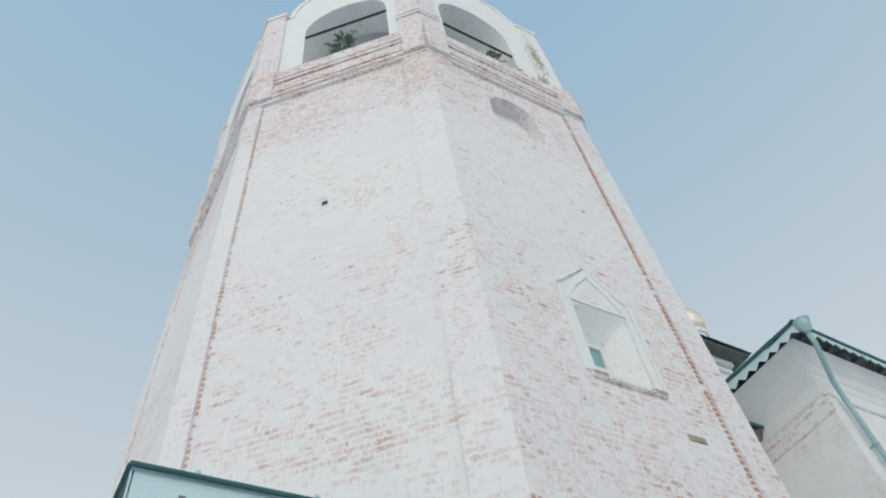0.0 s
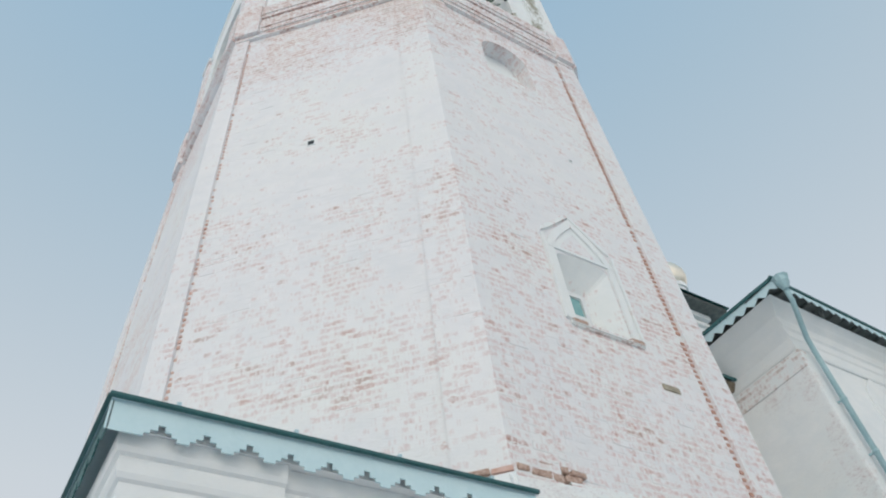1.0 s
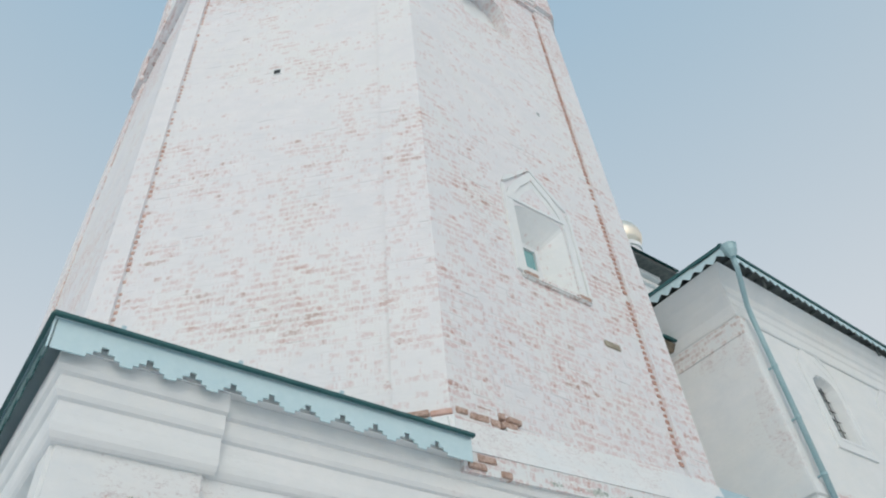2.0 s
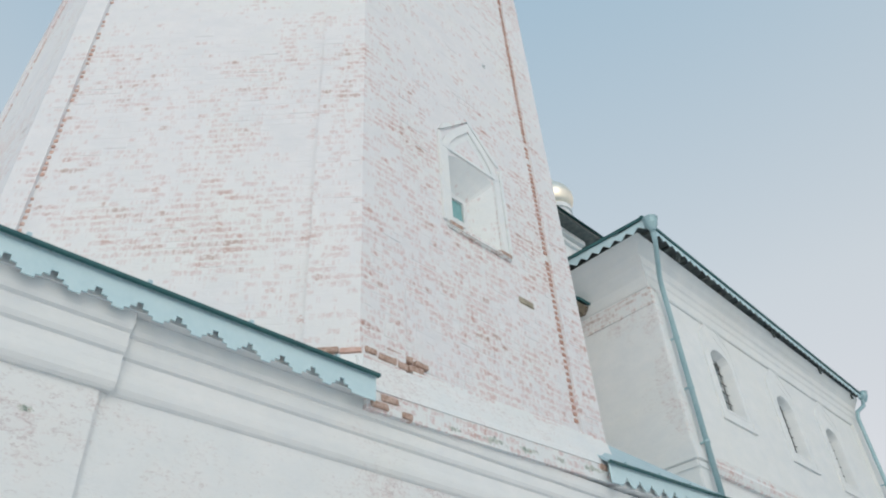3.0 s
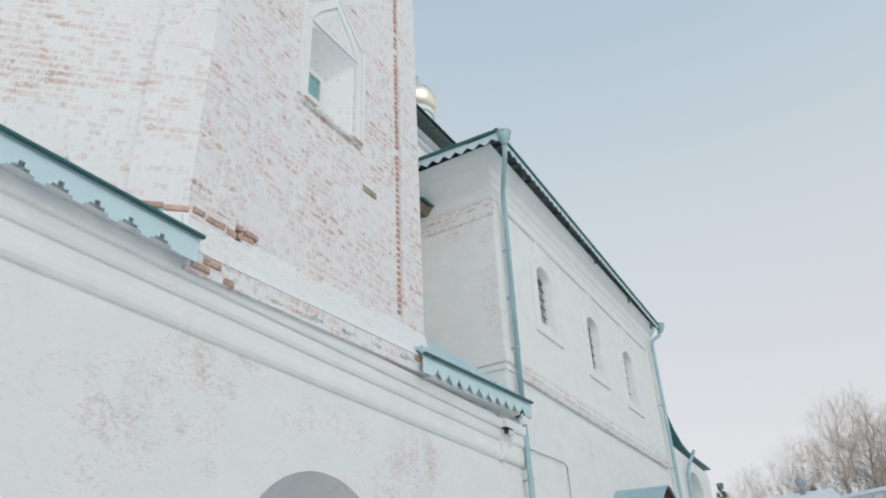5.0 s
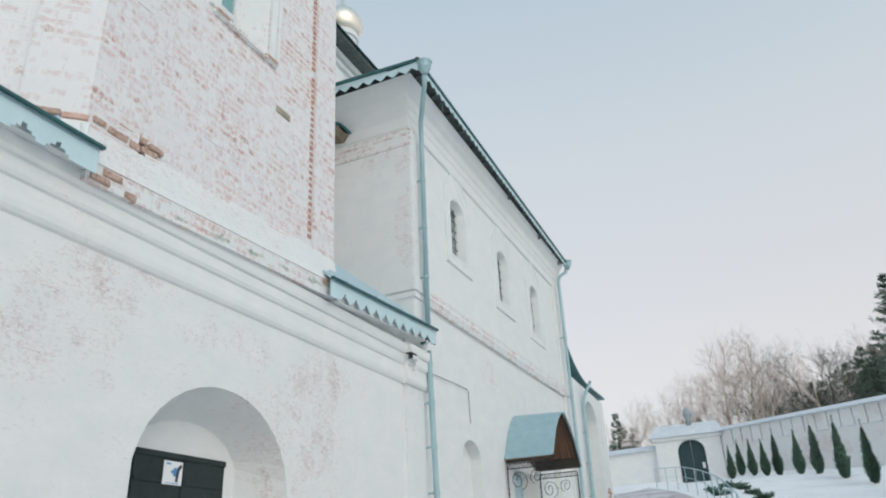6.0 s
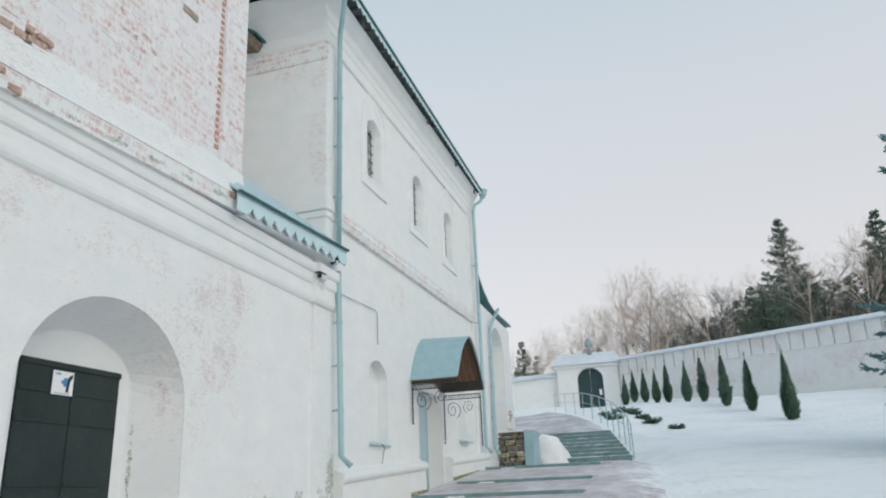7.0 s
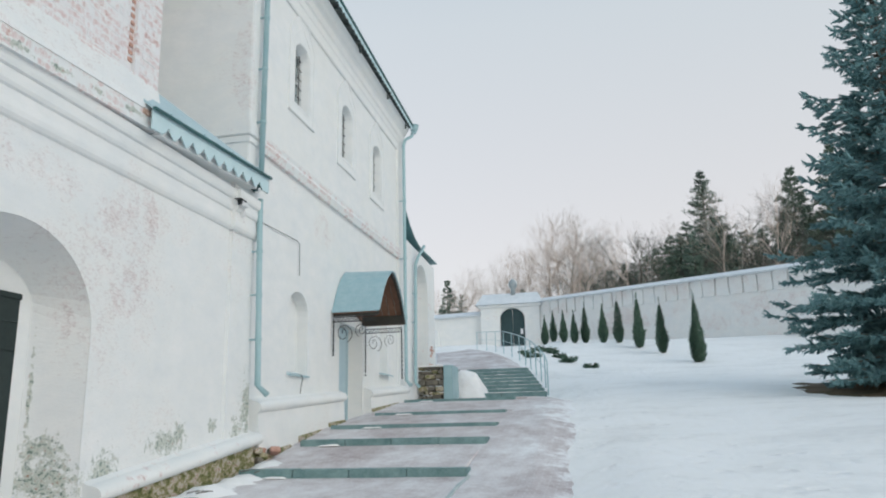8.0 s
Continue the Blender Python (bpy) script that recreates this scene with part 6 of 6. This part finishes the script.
def build_spruce():
    rnd = random.Random(11)
    x, y = 11.7, 7.4
    z = ground_z(x, y)
    t = thing("blue_spruce", x, y, z, "large blue-green spruce on the snowy lawn", "spruce")
    H = 10.9
    bm = bmesh.new()
    tube(bm, [(x, y, z - 0.3), (x + 0.05, y, z + H * 0.5), (x, y, z + H)], [0.22, 0.12, 0.02], 10)
    part("trunk", bm, BARK, t)
    wood, green = bmesh.new(), bmesh.new()

    def tuft(p, d, l, thick):
        """A twig thick with needles: a rough spindle and short blades round it."""
        q = p + d * l * 0.55 + Vector((0, 0, rnd.uniform(-0.04, 0.03)))
        e = p + d * l + Vector((0, 0, rnd.uniform(-0.02, 0.07)))
        tube(green, [p, q, e], [thick * 0.7, thick, thick * 0.25], 4, False)
        blades(green, p, d, l * 0.42, 0.015, 7, rnd, 0.25)
        blades(green, p + d * l * 0.4, d, l * 0.42, 0.015, 7, rnd, 0.25)
        blades(green, q, e - q, l * 0.36, 0.012, 4, rnd, 0.05)

    h = 0.45
    while h < H - 0.25:
        s = h / H
        mean = 3.25 * (1 - s) ** 0.95 * min(1.0, 0.74 + 0.13 * h)
        n = 17 if s < 0.22 else 12 if s < 0.55 else 8
        for k in range(n):
            a = rnd.uniform(0, 0.5) + 2 * math.pi * k / n + h * 3
            r = mean * rnd.choice((0.5, 0.68, 0.8, 0.9, 0.97, 1.03, 1.14))
            out = Vector((math.cos(a), math.sin(a), 0))
            side = Vector((-out.y, out.x, 0))
            base = Vector((x, y, z + h + rnd.uniform(-0.14, 0.14)))
            sag, lift = rnd.uniform(0.22, 0.5) * (1 - s), rnd.uniform(0.10, 0.34)
            pts = [base + out * (r * f) + side * (0.08 * r * math.sin(f * 3 + k)) + Vector((0, 0, r * (0.14 * f * (0.4 + s) - sag * f * f + lift * f ** 3.2))) for f in (0, 0.25, 0.5, 0.75, 1.0)]
            tube(wood, pts, [0.035 * (1 - s) + 0.012, 0.03 * (1 - s) + 0.01, 0.018, 0.012, 0.006], 4, False)
            m = max(4, int(r * 5.5))
            for q in range(m):
                f = 0.22 + 0.78 * (q + rnd.random()) / m
                f = min(f, 0.99)
                i = min(int(f * 4), 3)
                p = pts[i].lerp(pts[i + 1], f * 4 - i)
                wide = 0.22 + 0.62 * min(1.0, r / 2.6) * (1 - f) ** 0.8
                for sg in (-1, 1):
                    l = wide * rnd.uniform(0.55, 1.1)
                    d = (out * rnd.uniform(0.5, 0.9) + side * sg * rnd.uniform(0.5, 1.0) + Vector((0, 0, rnd.uniform(-0.38, 0.10)))).normalized()
                    tuft(p, d, l, 0.034)
                    if l > 0.36:
                        tuft(p + d * l * 0.5, (d + out * 0.7 + side * sg * rnd.uniform(-0.5, 0.3)).normalized(), l * 0.55, 0.034)
                if rnd.random() < 0.55:
                    tuft(p, (out * 0.6 + Vector((0, 0, rnd.choice((-0.8, 0.55))))).normalized(), 0.2, 0.034)
            d = (pts[4] - pts[3]).normalized()
            tuft(pts[4] - d * 0.12, d, 0.3, 0.032)
        h += (0.34 if s < 0.5 else 0.30) * rnd.uniform(0.8, 1.25)
    tagged(part("bough", wood, BARK, t), kind="stuff")
    part("needles", green, SPRUCE_M, t)
    bm = bmesh.new()
    bmesh.ops.create_grid(bm, x_segments=36, y_segments=28, size=1)
    bmesh.ops.delete(bm, geom=[v for v in bm.verts if v.co.length > 1.0 + 0.12 * noise.noise(v.co * 2.5)], context="VERTS")
    for v in bm.verts:
        px, py, r = x + 0.4 + v.co.x * 3.3, y + 0.7 + v.co.y * 3.5, v.co.length
        v.co = Vector((px, py, ground_z(px, py) - 0.03 + 0.16 * (1 - smoothstep(0.4, 1.05, r)) + 0.05 * noise.noise(Vector((px * 2, py * 2, 1)))))
    tagged(part("bare_soil", bm, SOIL), "bare brown soil under the spruce", "soil", kind="structure")


build_spruce()


def low_juniper(x, y, s, seed):
    rnd = random.Random(seed)
    t = thing("low_juniper", x, y, ground_z(x, y), "low dark juniper half buried in snow", "shrub", "low shrubs by the railing")
    bm = bmesh.new()
    for _ in range(26):
        a = rnd.uniform(0, 6.28)
        d = Vector((math.cos(a) * 1.1, math.sin(a), rnd.uniform(0.15, 0.9))).normalized()
        p = Vector((x + rnd.uniform(-0.2, 0.2) * s, y + rnd.uniform(-0.2, 0.2) * s, ground_z(x, y) - 0.02))
        l = s * rnd.uniform(0.5, 1.3)
        for f in range(6):
            blades(bm, p + d * l * f * 0.16, d, 0.13, 0.022, 5, rnd, 0.3)
    part("sprays", bm, THUJA_M, t)


for i, (x, y, s) in enumerate(((4.6, 17.2, 0.22), (3.75, 19.4, 0.34), (3.3, 21.0, 0.30), (2.9, 22.6, 0.34), (2.5, 24.2, 0.36), (2.3, 20.2, 0.34), (1.9, 22.0, 0.36), (2.1, 25.6, 0.36))):
    low_juniper(x, y, s * 0.8, 50 + i)


# ---- the wood behind the wall ----
def grow(bm, p, d, length, radius, depth, rnd, lift):
    q = p + d * length * 0.5 + Vector((rnd.uniform(-1, 1), rnd.uniform(-1, 1), 0)) * length * 0.05
    e = p + d * length
    tube(bm, [p, q, e], [radius, radius * 0.85, radius * 0.66], 5 if depth > 2 else 3, False)
    if depth == 0:
        return
    n = 4 if depth > 1 else 5
    for _ in range(n):
        a = rnd.uniform(0, 6.28)
        o = d.orthogonal().normalized()
        o = o * math.cos(a) + d.cross(o) * math.sin(a)
        nd = (d * rnd.uniform(0.6, 1.0) + o * rnd.uniform(0.35, 0.75) + Vector((0, 0, lift))).normalized()
        f = rnd.uniform(0.45, 1.0)
        grow(bm, p + d * length * f, nd, length * rnd.uniform(0.55, 0.78), radius * 0.48, depth - 1, rnd, lift)


def bare_tree(seed, height, material, label, slim=1.0):
    rnd = random.Random(seed)
    t = thing("bare_tree", 0, 0, 0, label, "tree", "bare trees of the wood")
    bm = bmesh.new()
    tube(bm, [(0, 0, -0.5), (0.1, 0, height * 0.2), (0, 0.1, height * 0.42)], [height * 0.013 * slim, height * 0.011 * slim, height * 0.009 * slim], 6, False)
    part("trunk", bm, material, t)
    bm = bmesh.new()
    top = Vector((0, 0.1, height * 0.40))
    grow(bm, top, Vector((rnd.uniform(-.1, .1), rnd.uniform(-.1, .1), 1)).normalized(), height * 0.24, height * 0.0052 * slim, 4, rnd, 0.16)
    for k in range(6):
        a = rnd.uniform(0, 6.28)
        grow(bm, Vector((0, 0.05, height * rnd.uniform(0.2, 0.42))), Vector((math.cos(a) * 0.7, math.sin(a) * 0.7, 0.8)).normalized(), height * 0.17, height * 0.0034 * slim, 3, rnd, 0.16)
    part("crown", bm, material, t)
    return t


def conifer(seed, height, radius, label, gap=0.05, full=1.0):
    rnd = random.Random(seed)
    t = thing("pine_tree", 0, 0, 0, label, "pine", "conifers of the wood")
    bm = bmesh.new()
    tube(bm, [(0, 0, -0.5), (0, 0, height * 0.95)], [height * 0.014, 0.04], 7, False)
    part("trunk", bm, BARK, t)
    bm = bmesh.new()
    h = height * 0.2
    while h < height * 0.985:
        s = h / height
        for k in range(8):
            a = rnd.uniform(0, 6.28)
            r = radius * (1 - s) ** 0.9 * rnd.choice((0.35, 0.6, 0.85, 1.12)) + 0.06
            d = Vector((math.cos(a), math.sin(a), rnd.uniform(-0.2, 0.4) + 1.2 * s ** 6)).normalized()
            tube(bm, [(0, 0, h), Vector((0, 0, h)) + d * r], [0.05, 0.015], 3, False)
            for _ in range(int((8 + r * 15) * full)):
                f = rnd.uniform(0.25, 1.05)
                o = Vector((0, 0, h)) + d * r * f + Vector((rnd.uniform(-.3, .3), rnd.uniform(-.3, .3), rnd.uniform(-.3, .36))) * (1.3 - s)
                blades(bm, o, Vector((d.x + rnd.uniform(-.6, .6), d.y + rnd.uniform(-.6, .6), 0.25)), 0.24 + 0.20 * (1 - s), 0.04 + 0.03 * (1 - s), 5, rnd, 0.2)
        h += height * gap * rnd.uniform(0.7, 1.3)
    part("crown", bm, PINE_M, t)
    return t


def build_wood():
    rnd = random.Random(21)
    pale, dark = "tall bare tree behind the wall, twigs paled for haze", "bare dark-barked tree behind the wall"
    bares = [bare_tree(31, 13, HAZY_BARK, pale, 0.62), bare_tree(32, 12, TWIG, dark), bare_tree(33, 14, HAZY_BARK, pale, 0.62), bare_tree(34, 11, TWIG, dark), bare_tree(35, 13, BARK, dark)]
    pines = [conifer(41, 16, 4.6, "dark pine rising over the wood", 0.032, 0.75), conifer(42, 11, 3.4, "dark bushy conifer behind the wall", 0.05, 0.42)]
    first = set()

    def put(ob, b, dist, s):
        x, y = 5 + b * dist, dist - 9.77
        m = pose(x, y, path_z(y) - 0.2, 0, 0, rnd.uniform(0, 360))
        if ob not in first:
            first.add(ob)
            ob.matrix_world = m
            ob.scale = (s, s, s)
        else:
            o = copy_thing(ob, m)
            o.scale = (s, s, s)
    # bearing (x over y from the viewpoint), distance, scale
    for b, dist, s in ((0.147, 60, 0.85), (0.258, 58, 0.80), (0.31, 58, 0.9)):
        put(pines[0], b, dist, s)
    for b, dist, s in ((-0.205, 56, 0.5), (-0.185, 60, 0.42), (-0.10, 58, 0.42), (0.0, 57, 0.42), (0.018, 58, 0.52), (0.036, 60, 0.58), (0.05, 62, 0.60), (0.065, 57, 0.60), (0.08, 55, 0.62), (0.092, 53, 0.60), (0.128, 53, 0.68), (0.10, 61, 0.78), (0.112, 56, 0.72), (0.122, 57, 0.82), (0.14, 60, 0.70), (0.155, 56, 0.74), (0.168, 58, 0.80), (0.18, 56, 0.66), (0.20, 57, 0.70), (0.19, 61, 0.78), (0.215, 58, 0.74), (0.24, 60, 0.84), (0.275, 58, 0.9), (0.30, 60, 0.86), (0.34, 57, 0.9), (0.37, 58, 0.92), (0.42, 58, 0.9), (0.48, 58, 0.9)):
        put(pines[1], b, dist, s)
    def tall(b):
        return float(np.interp(b, (-0.22, -0.15, -0.06, 0.0, 0.08, 0.2, 0.5), (0.46, 0.60, 0.88, 0.84, 0.92, 1.0, 1.05)))
    for k in range(66):                # slender pale trees over brushwood
        b = -0.22 + 0.25 * k / 65 + rnd.uniform(-0.006, 0.006)
        low = k % 3 > 0
        put(bares[(0, 4, 2)[k % 3]], b, rnd.uniform(52, 66), tall(b) * (rnd.uniform(0.30, 0.52) if low else rnd.uniform(0.8, 1.05)))
    for k in range(125):               # dark wood round the pines
        b = -0.03 + 0.53 * (k / 124) ** 1.2 + rnd.uniform(-0.006, 0.006)
        put(bares[(1, 3, 4, 1, 0)[k % 5]], b, rnd.uniform(52, 66), tall(b) * (rnd.uniform(0.45, 0.65) if k % 3 else rnd.uniform(0.8, 1.0)))


build_wood()


# ---- shrubs in the belfry ----
def belfry_shrub(k, u, s, seed):
    rnd = random.Random(seed)
    m = oct_face(k)
    p = m @ Vector((u, 17.36, -0.25))
    t = thing("belfry_shrub", *p, "small leafy shrub growing on the belfry sill", "shrub", "shrubs on the belfry")
    bm = bmesh.new()
    tube(bm, [p, p + Vector((0, 0, s))], [0.02, 0.004], 5, False)
    for _ in range(46):
        f = rnd.uniform(0.12, 1.0)
        a = rnd.uniform(0, 6.28)
        r = s * 0.42 * (1.08 - f) * rnd.uniform(0.5, 1.0)
        q = p + Vector((0, 0, s * f * 0.92))
        d = Vector((math.cos(a), math.sin(a), 0.35))
        tube(bm, [q, q + d * r], [0.007, 0.003], 3, False)
        for g in (0.3, 0.6, 0.9):
            blades(bm, q + d * r * g, d, 0.10, 0.014, 5, rnd, 0.1)
    part("sprays", bm, THUJA_M, t)


belfry_shrub(7, 0.05, 1.35, 61)
belfry_shrub(0, 0.2, 0.9, 62)


# ---- bricks of the octagon ----
def brick_fields():
    rnd = random.Random(77)
    course, joint, length = 0.092, 0.014, 0.265
    shapes = []
    for i in range(6):
        bm = boxes((-0.5, 0.5, -0.5, 0.5, 0.0, 1.0))
        for v in bm.verts:
            v.co += Vector((rnd.uniform(-0.02, 0.02), rnd.uniform(-0.08, 0.08), rnd.uniform(-0.15, 0.15) if v.co.z > 0.5 else 0))
        me = bpy.data.meshes.new("brick")
        bm.to_mesh(me)
        bm.free()
        me.materials.append(WASH_PIECE)
        shapes.append(me)
    count = 0
    for k in (0, 7, 6):
        m = oct_face(k)
        left, right = (0.565, 0.455) if k != 7 else (0.29, 0.53)
        zones = [(-HALF + 0.02, -HALF + left, 0.0), (-HALF + left + 0.06, HALF - right - (0.06 if k != 7 else 0.012), -RECESS), (HALF - right, HALF - 0.02, 0.0)]
        verts, faces = [], []
        z, row = 5.216, 0
        while z < 15.70:
            for a, b, w in zones:
                u = a - (0 if row % 2 else length * 0.5)
                while u < b:
                    l = length * (0.5 if rnd.random() < 0.18 else 1.0) * rnd.uniform(0.94, 1.05)
                    u0, u1 = max(u, a), min(u + l - joint, b)
                    u += l
                    if u1 - u0 < 0.05 or rnd.random() < 0.02:
                        continue
                    if k == 0:
                        zc, uc = z + course / 2, (u0 + u1) / 2
                        if WIN["u0"] - 0.30 < uc < WIN["u1"] + 0.30 and 7.43 < zc < 9.3 or WIN["u0"] - 0.1 < uc < WIN["u1"] + 0.1 and 9.2 < zc < 9.8:
                            continue
                        if OCULUS["u0"] - 0.12 < uc < OCULUS["u1"] + 0.12 and 13.7 < zc < 15.3:
                            continue
                    # smooth patches where thick wash hides the joints
                    if noise.noise(Vector((u0 * 0.8 + k * 9, z * 0.7, 3.1))) + (0.22 if 10.4 < z < 13.8 else 0.0) > 0.12 and count >= 300:
                        continue
                    proud = rnd.uniform(0.0003, 0.0014) if rnd.random() > 0.05 else 0.005
                    h = course - joint
                    zj = z + rnd.uniform(-0.005, 0.005)
                    if count < 300 and k == 0 and z < 7.2:
                        count += 1
                        ob = new("brick", shapes[count % 6])
                        ob.parent = tower
                        ob.matrix_parent_inverse = tower.matrix_world.inverted()
                        spot = m @ Vector(((u0 + u1) / 2, zj + h / 2, w - 0.02))
                        ob.matrix_world = Matrix.Translation(taper(spot) - spot) @ m @ Matrix.Translation(((u0 + u1) / 2, zj + h / 2, w - 0.02)) @ Matrix.Diagonal((u1 - u0, h, 0.02 + proud, 1))
                        continue
                    n = len(verts)
                    j = [rnd.uniform(-0.0012, 0.0012) for _ in range(4)]
                    quad = [(u0, zj), (u1, zj), (u1, zj + h), (u0, zj + h)]
                    verts += [taper(m @ Vector((q[0], q[1], w - 0.02))) for q in quad]
                    verts += [taper(m @ Vector((q[0] + (0.003 if i in (0, 3) else -0.003), q[1] + (0.003 if i < 2 else -0.003), w + proud + j[i]))) for i, q in enumerate(quad)]
                    faces += [(n + 4, n + 5, n + 6, n + 7), (n, n + 1, n + 5, n + 4), (n + 1, n + 2, n + 6, n + 5), (n + 2, n + 3, n + 7, n + 6), (n + 3, n, n + 4, n + 7)]
            z += course
            row += 1
        me = bpy.data.meshes.new("wall_bricks")
        me.from_pydata(verts, [], faces)
        me.materials.append(WASH_BRICK if k == 0 else WASH_STREET)
        ob = new("wall_bricks", me)
        ob.parent = tower
        ob.matrix_parent_inverse = tower.matrix_world.inverted()
        tagged(ob, "limewashed bricks worn to pink and red", kind="stuff")
        # toothed raw bricks along the edge of the corner strip
        teeth = bmesh.new()
        for u in ([HALF - right] if k == 0 else [-HALF + left]):
            z, row = 5.45, 0
            while z < 15.6:
                if rnd.random() > (0.06 if k == 0 else 0.2):
                    s = rnd.uniform(0.8, 1.05) if k == 0 else rnd.uniform(0.5, 0.9)
                    off = -0.03 if k == 0 else 0.018
                    half = 0.036 * s if k == 0 else 0.026 * s
                    vs = box(teeth, u + off - half, u + off + half, z + 0.018, z + 0.018 + 0.05 * s, -0.10, -0.038 + rnd.uniform(-0.006, 0.006))
                    bmesh.ops.transform(teeth, matrix=m, verts=vs)
                z += course
                row += 1
        ob = part("toothed_bricks", tapered(teeth), TOOTH if k == 0 else FADED, tower, "row of faded red brick ends")
        ob["kind"] = "stuff"


brick_fields()
